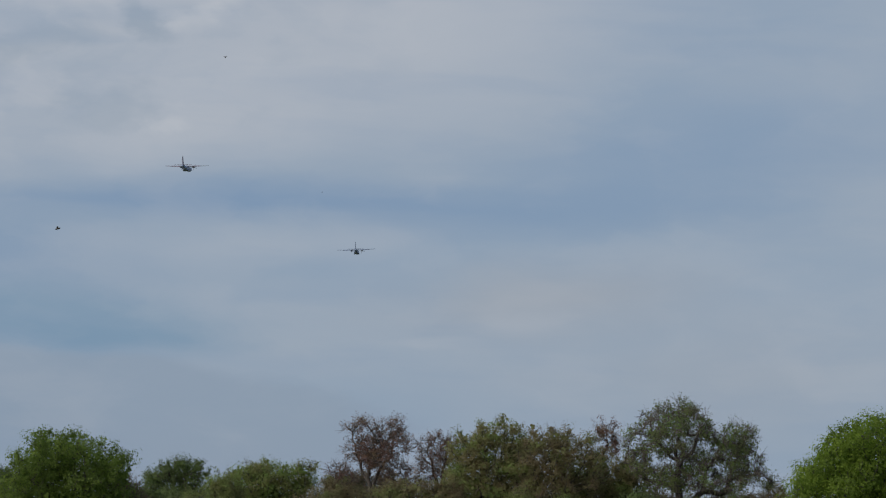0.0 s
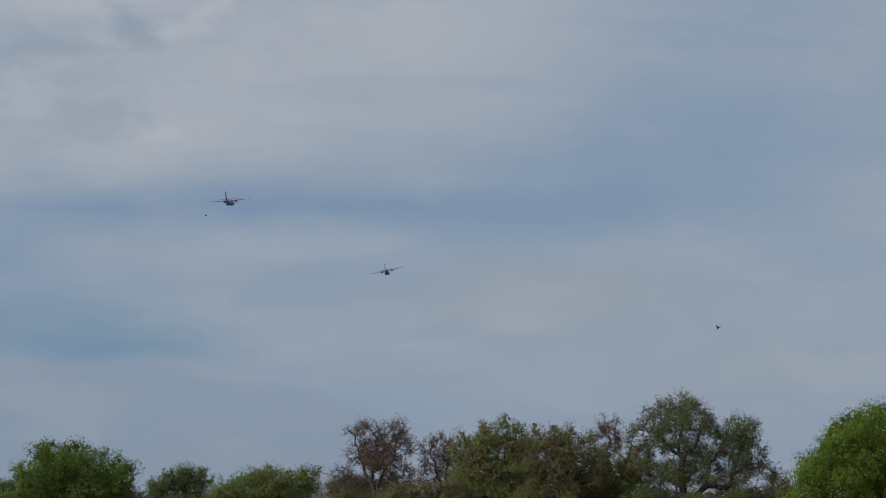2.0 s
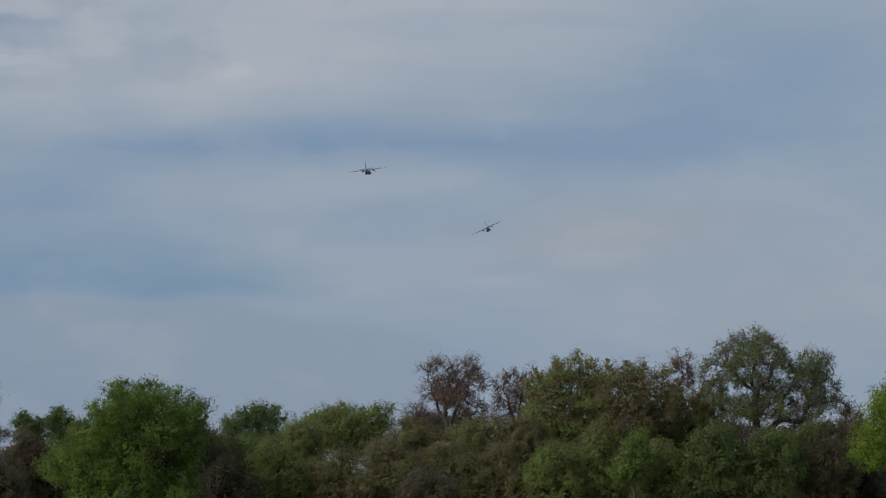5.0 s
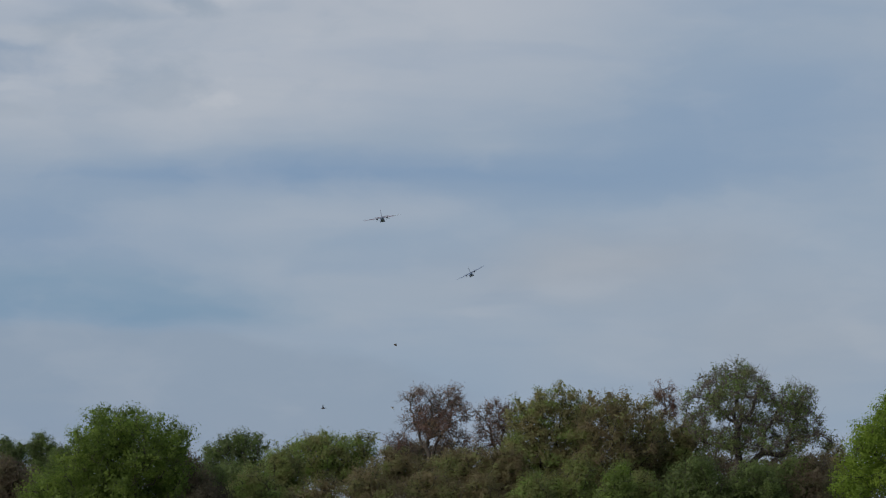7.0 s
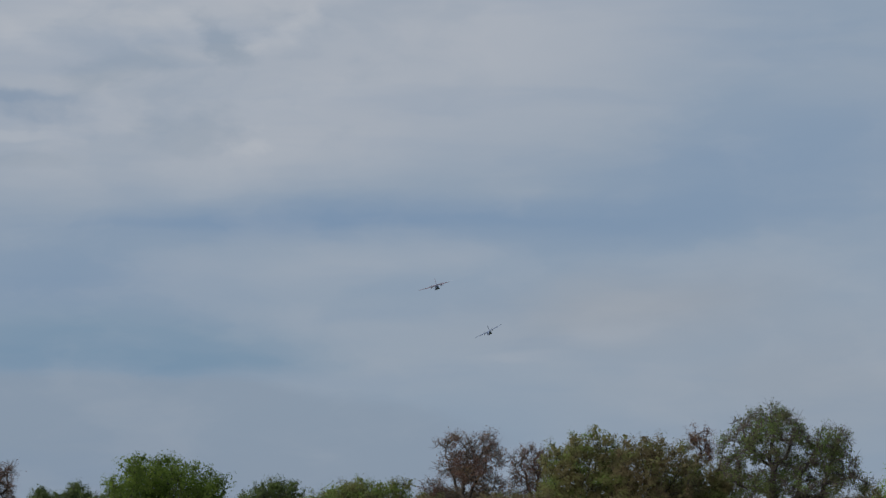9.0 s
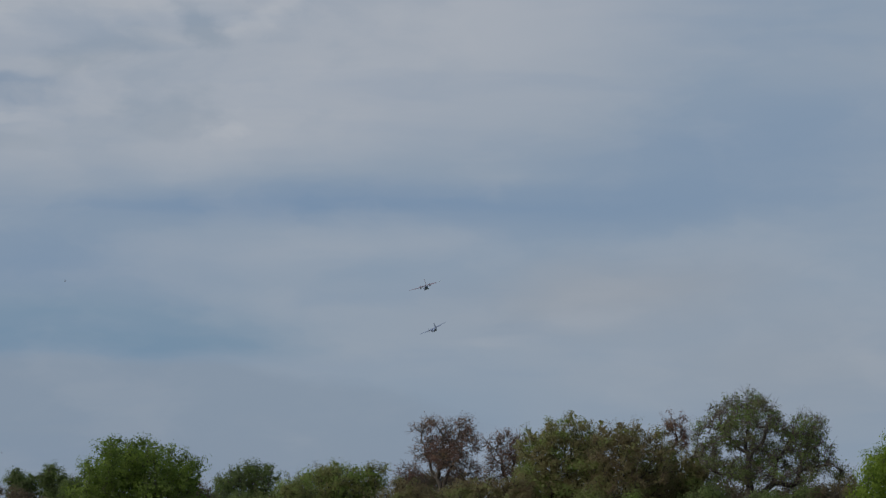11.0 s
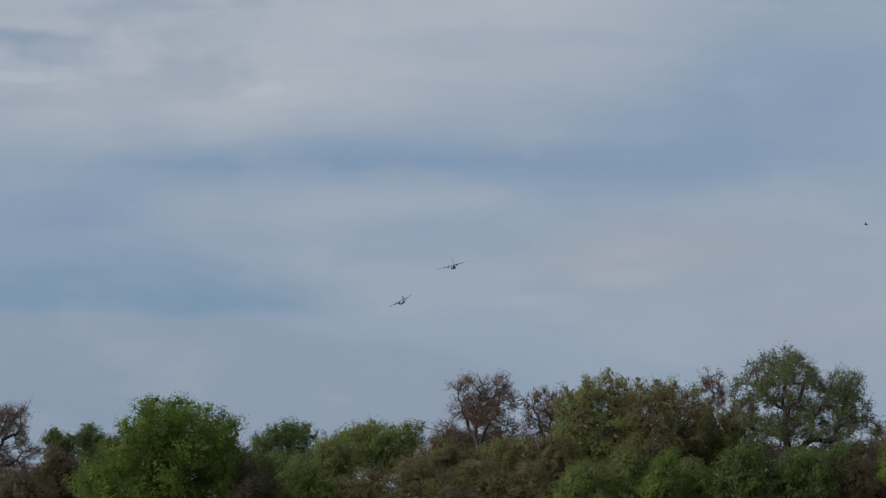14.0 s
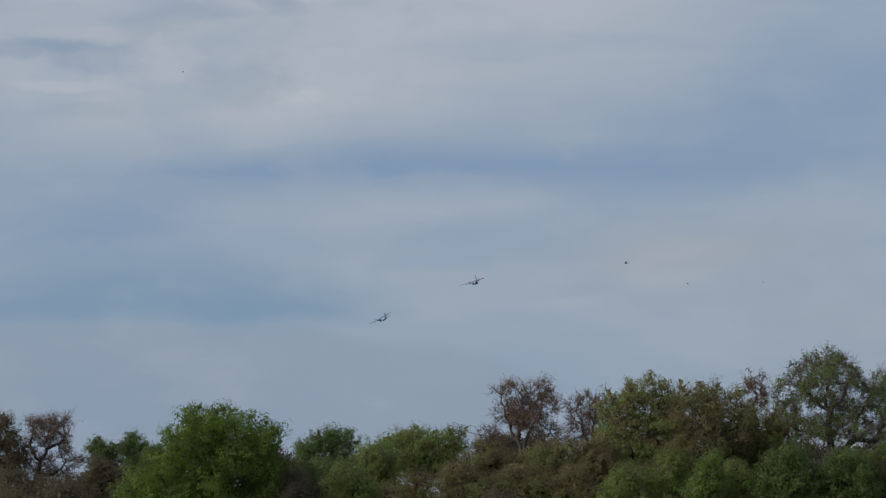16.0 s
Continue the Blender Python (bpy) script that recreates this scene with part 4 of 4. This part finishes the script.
def build_aircraft(label, fin_paint, wing_paint, sky_faded_tip=False):
    """A twin-engined high-wing transport, 25.8 m across and 21.4 m long, nose to +y, wing at the origin."""
    plane = new("aircraft")
    tagged(plane, label, "aircraft", "two aircraft in formation")
    z = -1.35
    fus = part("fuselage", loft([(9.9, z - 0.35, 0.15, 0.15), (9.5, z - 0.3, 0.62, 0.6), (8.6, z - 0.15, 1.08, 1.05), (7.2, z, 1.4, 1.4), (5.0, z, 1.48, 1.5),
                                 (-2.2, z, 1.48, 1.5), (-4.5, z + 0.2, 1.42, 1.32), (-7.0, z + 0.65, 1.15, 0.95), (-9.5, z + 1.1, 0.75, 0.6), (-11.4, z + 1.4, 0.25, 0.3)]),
               HAZED_BELLY_PAINT, plane, "grey rounded fuselage with upswept tail", True)
    part("cockpit_window", loft([(8.95, z + 0.62, 0.62, 0.14), (8.6, z + 0.78, 0.86, 0.2), (8.1, z + 0.98, 1.0, 0.24)], 12), GLASS_DARK, fus, "dark cockpit glazing")
    ramp = bmesh.new()
    bmesh.ops.create_cube(ramp, size=1, matrix=Matrix.Translation((0, -5.6, z - 0.75)) @ Matrix.Rotation(radians(-14), 4, "X") @ Matrix.Diagonal((2.1, 4.6, 0.14, 1)))
    part("cargo_ramp", ramp, HAZED_GREY_PAINT, fus, "closed rear cargo ramp")
    for s in (-1, 1):
        side = [(0.0, 1.9, 3.3, 0.12), (s * 4.2, 1.9, 3.3, 0.12), (s * 12.9, 1.2, 1.5, 0.42)]
        if sky_faded_tip and s > 0:   # right wing's outer third is paler, the sky's brightness put into its colour
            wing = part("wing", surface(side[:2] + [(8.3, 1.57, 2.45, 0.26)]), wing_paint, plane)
            part("wing_panel", surface([(8.305, 1.57, 2.44, 0.26), side[2]]), SKY_FADED_PAINT, wing, "outer wing panel coloured pale to fade into the sky")
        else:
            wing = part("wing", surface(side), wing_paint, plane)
        flap = bmesh.new()
        bmesh.ops.create_cube(flap, size=1, matrix=Matrix.Translation((s * 6.0, -1.35, -0.02)) @ Matrix.Rotation(radians(s * 4.5), 4, "Z") @ Matrix.Rotation(radians(12), 4, "X") @ Matrix.Diagonal((5.2, 0.75, 0.10, 1)))
        part("flap", flap, wing_paint, wing)
        aileron = bmesh.new()
        bmesh.ops.create_cube(aileron, size=1, matrix=Matrix.Translation((s * 10.6, -0.85, 0.26)) @ Matrix.Rotation(radians(s * 7.5), 4, "Z") @ Matrix.Diagonal((3.6, 0.45, 0.08, 1)))
        part("aileron", aileron, SKY_FADED_PAINT if sky_faded_tip and s > 0 else wing_paint, wing)
        nac = part("engine_nacelle", loft([(3.9, -0.22, 0.36, 0.42), (3.3, -0.22, 0.55, 0.6), (1.4, -0.22, 0.6, 0.68), (-0.4, -0.1, 0.5, 0.5), (-1.7, 0.05, 0.2, 0.16)], 14), DARK_METAL, plane,
                   "dark engine nacelle under the wing", True)
        nac.location.x = s * 3.55
        prop = part("propeller", loft([(0.5, 0, 0.05, 0.05), (0.2, 0, 0.22, 0.22), (-0.3, 0, 0.3, 0.3)], 10), DARK_METAL, plane, "dark four-bladed propeller hub")
        prop.location = (s * 3.55, 4.2, -0.22)
        PROPELLERS.append((prop, s))
        for k in range(4):
            bl = bmesh.new()
            bmesh.ops.create_cube(bl, size=1, matrix=Matrix.Rotation(radians(90 * k + 22), 4, "Y") @ Matrix.Translation((0, 0, 0.98)) @ Matrix.Rotation(radians(35), 4, "Z") @ Matrix.Diagonal((0.24, 0.05, 1.5, 1)))
            part("propeller_blade", bl, DARK_METAL, prop)
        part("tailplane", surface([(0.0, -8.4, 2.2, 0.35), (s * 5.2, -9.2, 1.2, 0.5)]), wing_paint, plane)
        part("wheel_fairing", loft([(2.2, z - 1.05, 0.1, 0.1), (1.2, z - 1.05, 0.52, 0.5), (-2.0, z - 1.05, 0.55, 0.52), (-3.6, z - 0.95, 0.1, 0.1)], 12), HAZED_GREY_PAINT, fus, "rounded wheel fairing", True).location.x = s * 1.35
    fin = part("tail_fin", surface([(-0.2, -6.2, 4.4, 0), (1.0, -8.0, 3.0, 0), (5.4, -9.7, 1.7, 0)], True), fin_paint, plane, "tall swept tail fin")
    rud = bmesh.new()
    bmesh.ops.create_cube(rud, size=1, matrix=Matrix.Translation((0, -11.35, 2.6)) @ Matrix.Rotation(radians(6), 4, "X") @ Matrix.Diagonal((0.09, 0.55, 4.6, 1)))
    part("rudder", rud, fin_paint, fin)
    return plane


lead_plane = build_aircraft("grey twin-engined transport aircraft with reddish fin and wings", HAZED_RED_PAINT, HAZED_RED_PAINT, True)
wing_plane = build_aircraft("grey twin-engined transport aircraft banking into a turn", HAZED_GREY_PAINT, HAZED_GREY_PAINT)

# seconds, place, heading and bank to the left in degrees
FLIGHT_LEAD = [
    (0.00, -120.1, 2182.3, 252.8, -9.9, 1.0),
    (0.20, -117.0, 2194.1, 249.6, -9.9, 1.4),
    (0.50, -114.7, 2211.0, 251.0, -10.0, 2.0),
    (1.00, -108.3, 2239.6, 250.2, -10.2, 3.0),
    (1.50, -102.3, 2268.2, 250.0, -10.4, 4.0),
    (2.00, -97.0, 2296.6, 249.7, -10.1, 3.8),
    (2.50, -91.5, 2325.0, 250.1, -9.7, 3.5),
    (3.00, -84.8, 2353.5, 249.1, -9.4, 3.2),
    (3.50, -80.1, 2381.9, 248.4, -9.1, 3.0),
    (4.00, -74.0, 2410.4, 246.7, -7.8, 4.4),
    (4.10, -73.7, 2416.2, 245.2, -7.5, 4.7),
    (4.20, -72.0, 2421.8, 246.5, -7.3, 5.0),
    (6.30, -48.9, 2540.6, 245.8, -2.9, 8.0),
    (6.50, -46.8, 2552.0, 245.3, -2.4, 8.6),
    (7.00, -42.2, 2580.2, 244.8, -1.1, 10.0),
    (7.50, -38.2, 2608.5, 243.7, -0.7, 12.0),
    (8.00, -34.3, 2636.7, 243.9, -0.3, 14.0),
    (8.50, -31.2, 2664.9, 242.6, 0.7, 16.0),
    (8.70, -30.4, 2676.4, 240.7, 0.9, 16.1),
    (11.00, -21.3, 2806.0, 237.8, 3.4, 17.5),
    (11.50, -21.2, 2834.2, 237.1, 3.7, 17.0),
    (12.00, -21.6, 2862.3, 236.4, 3.9, 16.5),
    (12.50, -23.4, 2890.4, 236.0, 4.2, 16.0),
    (13.00, -25.0, 2918.5, 236.0, 4.5, 15.5),
    (13.50, -27.1, 2946.6, 235.9, 5.2, 15.3),
    (14.00, -29.8, 2974.7, 234.7, 5.9, 15.2),
    (14.50, -33.1, 3002.8, 234.8, 6.6, 15.0),
    (15.00, -37.4, 3030.9, 233.7, 8.0, 16.0),
    (15.50, -41.2, 3058.9, 234.0, 9.4, 17.0),
    (16.00, -47.1, 3086.9, 234.2, 10.9, 18.0),
]
FLIGHT_WING = [
    (0.00, -22.3, 2508.9, 236.6, -3.5, 3.0),
    (0.20, -19.7, 2523.1, 233.5, -3.7, 3.8),
    (0.50, -16.8, 2543.7, 235.5, -4.0, 5.0),
    (1.00, -10.6, 2578.3, 236.0, -4.4, 7.0),
    (1.50, -5.2, 2612.9, 236.6, -4.9, 9.0),
    (2.00, -0.4, 2647.5, 237.3, -5.0, 12.0),
    (2.50, 3.8, 2682.1, 237.6, -5.1, 15.0),
    (3.00, 8.6, 2716.7, 237.8, -4.7, 17.5),
    (3.50, 12.1, 2751.3, 238.4, -4.3, 20.0),
    (4.00, 15.2, 2785.9, 238.0, -3.6, 21.4),
    (4.10, 13.9, 2793.0, 236.8, -3.4, 21.7),
    (4.20, 16.7, 2799.7, 238.8, -3.3, 22.0),
    (6.30, 23.2, 2945.0, 239.8, -0.5, 27.0),
    (6.50, 22.6, 2958.9, 239.3, -0.2, 27.0),
    (7.00, 21.9, 2993.5, 239.2, 0.6, 27.0),
    (7.50, 20.3, 3028.1, 239.1, 1.6, 27.0),
    (8.00, 17.6, 3062.7, 239.7, 2.7, 27.0),
    (8.50, 14.3, 3097.4, 239.2, 3.7, 27.0),
    (8.70, 12.6, 3111.2, 239.5, 4.4, 26.9),
    (10.80, -14.8, 3256.5, 239.7, 11.6, 26.1),
    (11.00, -18.0, 3270.3, 239.6, 12.3, 26.0),
    (11.50, -26.2, 3304.8, 240.2, 14.5, 26.4),
    (12.00, -36.0, 3339.2, 240.9, 16.6, 26.8),
    (12.50, -47.0, 3373.7, 240.5, 18.8, 27.1),
    (13.00, -58.4, 3408.1, 241.1, 21.0, 27.5),
    (13.50, -69.9, 3442.5, 241.0, 21.5, 27.5),
    (14.00, -83.7, 3476.8, 241.1, 22.0, 27.5),
    (14.50, -97.0, 3511.0, 241.2, 22.6, 27.5),
    (15.00, -112.7, 3545.2, 240.6, 25.5, 27.3),
    (15.50, -127.9, 3579.3, 240.5, 28.4, 27.2),
    (16.00, -146.2, 3613.2, 239.7, 31.3, 27.0),
]



# ---- birds and insects ----
def build_bird(label, back, under, span):
    """A small bird, nose to +y: body, head, two narrow pointed wings hinged at the shoulder, forked tail."""
    bird = new("bird")
    tagged(bird, label, "bird", "birds over the trees")
    k = span / 0.32
    part("body", loft([(0.075 * k, 0, 0.004 * k, 0.004 * k), (0.055 * k, 0, 0.016 * k, 0.016 * k), (0.01 * k, 0, 0.021 * k, 0.02 * k), (-0.05 * k, 0, 0.012 * k, 0.011 * k), (-0.075 * k, 0, 0.006 * k, 0.004 * k)], 10), under, bird, "", True)
    part("head", loft([(0.098 * k, 0.004 * k, 0.002 * k, 0.002 * k), (0.086 * k, 0.005 * k, 0.008 * k, 0.008 * k), (0.072 * k, 0.005 * k, 0.014 * k, 0.014 * k), (0.056 * k, 0.004 * k, 0.012 * k, 0.012 * k)], 8), back, bird, "", True)
    wings = []
    for s in (-1, 1):
        w = part("wing", surface([(s * 0.012 * k, 0.045 * k, 0.062 * k, 0.012 * k), (s * 0.07 * k, 0.052 * k, 0.050 * k, 0.016 * k), (s * 0.16 * k, 0.004 * k, 0.012 * k, 0.014 * k)]), back, bird)
        wings.append((w, s))
    bm = bmesh.new()
    for s in (-1, 1):
        q = [bm.verts.new((p[0] * s * k, p[1] * k, z * k)) for z in (0.002, -0.002) for p in ((0.0, -0.06), (0.006, -0.06), (0.026, -0.125), (0.008, -0.095))]
        bm.faces.new(q[:4])
        bm.faces.new(q[4:][::-1])
        for i in range(4):
            bm.faces.new((q[i], q[(i + 1) % 4], q[4 + (i + 1) % 4], q[4 + i]))
    bmesh.ops.recalc_face_normals(bm, faces=bm.faces)
    part("tail", bm, back, bird, "forked tail")
    return bird, wings


def build_insect(length):
    """A flying beetle-like insect, nose to +y: thorax, abdomen, head, two clear-edged wings."""
    bug = new("insect")
    tagged(bug, "small dark flying insect with spread wings", "insect", "insects near the lens")
    k = length
    part("abdomen", loft([(0.1 * k, 0, 0.14 * k, 0.13 * k), (-0.2 * k, 0, 0.19 * k, 0.17 * k), (-0.5 * k, -0.02 * k, 0.03 * k, 0.03 * k)], 10), INSECT_SHELL, bug, "", True)
    part("thorax", loft([(0.32 * k, 0, 0.1 * k, 0.1 * k), (0.2 * k, 0, 0.17 * k, 0.16 * k), (0.08 * k, 0, 0.13 * k, 0.12 * k)], 10), INSECT_SHELL, bug, "", True)
    part("head", loft([(0.5 * k, 0, 0.03 * k, 0.03 * k), (0.42 * k, 0, 0.1 * k, 0.09 * k), (0.31 * k, 0, 0.08 * k, 0.08 * k)], 8), INSECT_SHELL, bug, "", True)
    for s in (-1, 1):
        part("wing", surface([(s * 0.1 * k, 0.22 * k, 0.25 * k, 0.12 * k), (s * 0.45 * k, 0.16 * k, 0.36 * k, 0.26 * k), (s * 0.75 * k, 0.02 * k, 0.12 * k, 0.36 * k)]), INSECT_SHELL, bug)
    return bug


DARK_BIRD = "small dark bird with pointed wings in flight"
BIRDS = [
    build_bird(DARK_BIRD, FEATHER, FEATHER, 0.42),
    build_bird(DARK_BIRD, FEATHER, FEATHER, 0.40),
    build_bird(DARK_BIRD, FEATHER, FEATHER, 0.32),
    build_bird("small pale-bellied bird flying past the treetops", FEATHER, FEATHER_PALE, 0.40),
    build_bird(DARK_BIRD, FEATHER, FEATHER, 0.36),
    build_bird(DARK_BIRD, FEATHER, FEATHER, 0.26),
]
INSECTS = [build_insect(0.009), build_insect(0.0075), build_insect(0.0065), build_insect(0.004), build_insect(0.004), build_insect(0.0035), build_insect(0.0035), build_insect(0.003)] + [build_insect(k) for k in (0.0034, 0.0023, 0.0030, 0.0026, 0.0034, 0.0030, 0.0026, 0.0032, 0.0026, 0.0025, 0.0025, 0.0041)]
# seconds and place of each
BIRD_PATHS = [
    [(0.0, 26.33, 148.04, 18.36), (0.6, 18.33, 148.04, 17.36), (1.0, 17.19, 148.29, 16.26), (1.5, 15.41, 148.64, 14.54), (2.0, 13.24, 149.01, 12.56), (2.5, 11.08, 149.31, 10.7), (3.0, 8.92, 149.61, 8.84), (3.6, 6.33, 149.97, 1.8), (16.0, -60.0, 150.0, 1.5)],
    [(0.0, 45.0, 160.0, 1.5), (5.5, 6.0, 160.0, 1.5), (6.5, -1.17, 159.84, 8.71), (6.7, -2.73, 159.81, 8.85), (7.0, -5.09, 159.77, 8.5), (7.3, -7.31, 159.7, 8.08), (7.55, -9.16, 159.64, 5.88), (8.0, -12.49, 159.54, 1.6), (8.6, -16.93, 159.4, 1.5), (16.0, -45.0, 160.0, 1.5)],
    [(0.0, 89.54, 140.48, 9.0), (13.9, 15.64, 148.59, 14.9), (14.0, 14.99, 148.67, 14.78), (14.5, 12.45, 148.94, 14.34), (15.0, 9.6, 149.19, 13.88), (15.5, 6.86, 149.35, 13.7), (16.0, 3.82, 149.48, 13.48)],
    [(0.0, 60.0, 170.0, 1.5), (6.2, 4.5, 170.0, 1.5), (7.0, -2.28, 169.83, 8.93), (7.1, -2.85, 169.82, 8.91), (7.2, -3.47, 169.81, 8.89), (8.0, -7.19, 169.69, 9.03), (8.8, -10.91, 169.57, 1.5), (16.0, -40.0, 170.0, 1.5)],
    [(0.0, 42.94, 150.0, 10.79), (4.0, 16.94, 148.76, 10.79), (4.1, 16.31, 148.85, 10.47), (4.2, 15.61, 148.93, 10.42), (5.0, 10.29, 149.61, 5.0), (5.6, 6.3, 150.12, 1.6), (16.0, -50.0, 150.0, 1.5)],
    [(0.0, 35.27, 150.0, 13.21), (4.0, 13.27, 149.1, 11.21), (4.1, 12.83, 149.15, 11.11), (4.2, 12.4, 149.18, 11.1), (5.0, 8.92, 149.5, 6.0), (5.7, 5.88, 149.78, 1.6), (16.0, -40.0, 152.0, 1.5)],
]
INSECT_PATHS = [
    [(0.0, -0.53, 5.95, 2.18), (0.2, -0.87, 5.92, 2.07), (1.0, -3.0, 5.0, 1.0), (16.0, -4.0, -3.0, 1.2)],
    [(0.0, 3.0, 4.0, 1.2), (1.2, 1.5, 4.0, 1.5), (1.4, 0.71, 4.93, 2.05), (1.5, 0.59, 4.95, 1.99), (1.6, 0.73, 4.94, 1.92), (2.2, 2.0, 4.0, 1.3), (16.0, 4.0, -3.0, 1.2)],
    [(0.0, 3.5, 5.0, 1.0), (6.5, 1.2, 5.2, 1.3), (6.8, 0.26, 5.49, 1.73), (7.0, -0.07, 5.49, 1.93), (7.1, -0.22, 5.48, 2.02), (7.2, -0.38, 5.46, 2.11), (7.4, -0.76, 5.42, 2.2), (8.2, -3.0, 4.0, 2.0), (16.0, -4.0, -3.0, 1.2)],
    [(0.0, -2.5, 4.2, 0.6), (1.4, 2.0, 4.8, 1.0), (1.7, 0.34, 5.94, 2.36), (2.0, -0.29, 5.96, 2.22), (2.3, -0.91, 5.91, 2.08), (2.8, -2.0, 4.8, 1.0), (16.0, -4.0, -3.0, 1.2)],
    [(0.0, -2.5, 4.2, 0.6), (10.4, 2.0, 4.8, 1.0), (10.7, -0.18, 5.96, 2.31), (11.0, -0.62, 5.95, 2.11), (11.3, -1.06, 5.9, 1.92), (11.8, -2.0, 4.8, 1.0), (16.0, -4.0, -3.0, 1.2)],
    [(0.0, -2.5, 4.2, 0.6), (11.4, 2.0, 4.8, 1.0), (11.7, 0.66, 5.94, 2.16), (12.0, -0.16, 5.94, 2.43), (12.3, -0.97, 5.82, 2.68), (12.8, -2.0, 4.8, 1.0), (16.0, -4.0, -3.0, 1.2)],
    [(0.0, -2.5, 4.2, 0.6), (11.9, -2.0, 4.8, 1.0), (12.2, -0.64, 5.93, 2.22), (12.5, 0.16, 5.94, 2.44), (12.8, 0.95, 5.83, 2.64), (13.3, 2.0, 4.8, 1.0), (16.0, 4.0, -3.0, 1.2)],
    [(0.0, -2.5, 4.2, 0.6), (15.4, 2.0, 4.8, 1.0), (15.7, 1.05, 5.89, 2.11), (16.0, 0.25, 5.98, 2.04)],
    [(0, -0.27, 5.93, 2.46), (0.5, -0.27, 5.94, 2.40), (1, -0.07, 5.91, 2.64), (16.0, -4.0, -3.0, 1.2)],
    [(0, -0.11, 5.96, 2.25), (0.4, -0.04, 5.91, 2.65), (16.0, -4.0, -3.0, 1.2)],
    [(0.0, 2.5, -3.0, 1.0), (7, 0.77, 5.93, 2.13), (7.5, 0.39, 5.95, 2.23), (8, 0.24, 5.95, 2.30), (8.7, -0.03, 5.91, 2.65), (16.0, 4.0, -3.0, 1.2)],
    [(0.0, -2.5, -3.0, 1.0), (7.2, -0.26, 5.91, 2.58), (7.5, 0.04, 5.98, 2.10), (7.9, 0.25, 5.91, 2.62), (16.0, 4.0, -3.0, 1.2)],
    [(0.0, -2.5, -3.0, 1.0), (11, -0.79, 5.91, 2.26), (11.5, -0.07, 5.96, 2.28), (12, 0.75, 5.91, 2.29), (16.0, 4.0, -3.0, 1.2)],
    [(0.0, -2.5, -3.0, 1.0), (11.2, -0.27, 5.90, 2.63), (11.5, -0.21, 5.97, 2.17), (12, -0.81, 5.93, 2.01), (16.0, -4.0, -3.0, 1.2)],
    [(0.0, 2.5, -3.0, 1.0), (11.2, 0.31, 5.90, 2.63), (11.5, 0.24, 5.93, 2.46), (11.8, 0.11, 5.92, 2.59), (16.0, 4.0, -3.0, 1.2)],
    [(0.0, -2.5, -3.0, 1.0), (14.5, -0.29, 5.92, 2.56), (15, -0.42, 5.93, 2.42), (15.5, -0.49, 5.93, 2.40), (16, -0.55, 5.92, 2.39)],
    [(0.0, -2.5, -3.0, 1.0), (14.5, -0.86, 5.91, 2.14), (15, -0.51, 5.95, 2.19), (15.5, -0.29, 5.92, 2.56), (16.0, -4.0, -3.0, 1.2)],
    [(0.0, 2.5, -3.0, 1.0), (14.5, 0.41, 5.91, 2.55), (15, 0.32, 5.96, 2.19), (15.5, 0.28, 5.97, 2.10), (16, 0.25, 5.98, 2.04)],
    [(0.0, 2.5, -3.0, 1.0), (15.5, 0.66, 5.95, 2.05), (16, 0.37, 5.97, 2.04)],
    [(0.0, -2.5, -3.0, 1.0), (3.5, -0.74, 5.95, 1.91), (4, -0.61, 5.96, 1.83), (4.2, -0.57, 5.97, 1.75), (6.3, -0.43, 5.97, 1.13), (16.0, -4.0, -3.0, 1.2)],
]


def along(rows):
    """Poses on a path of (seconds, x, y, z), nose to where it goes."""
    out = []
    for i, (t, *p) in enumerate(rows):
        a, b = Vector(rows[max(0, i - 1)][1:]), Vector(rows[min(len(rows) - 1, i + 1)][1:])
        d = b - a
        yaw = math.degrees(math.atan2(-d.x, d.y)) if d.length > 1e-6 else 0.0
        climb = math.degrees(math.atan2(d.z, math.hypot(d.x, d.y))) if d.length > 1e-6 else 0.0
        out.append((t, pose(*p, max(-40, min(40, climb)), 0, yaw)))
    return out


def motions():
    for plane, rows in ((lead_plane, FLIGHT_LEAD), (wing_plane, FLIGHT_WING)):
        walk(plane, [(t, pose(x, y, z, 3.5, -bank, yaw)) for t, x, y, z, yaw, bank in rows])
    for prop, s in PROPELLERS:
        walk(prop, [(i / 10, pose(s * 3.55, 4.2, -0.22, 0, 40 * i % 360, 0)) for i in range(161)])
    for (bird, wings), rows in zip(BIRDS, BIRD_PATHS):
        walk(bird, along(rows))
        for w, s in wings:
            walk(w, [(i / 10, pose(0, 0, 0, 0, -s * (12 + 26 * math.sin(i * 2.1 + bird.location.x)), 0)) for i in range(161)])
    for bug, rows in zip(INSECTS, INSECT_PATHS):
        walk(bug, along(rows))


motions()
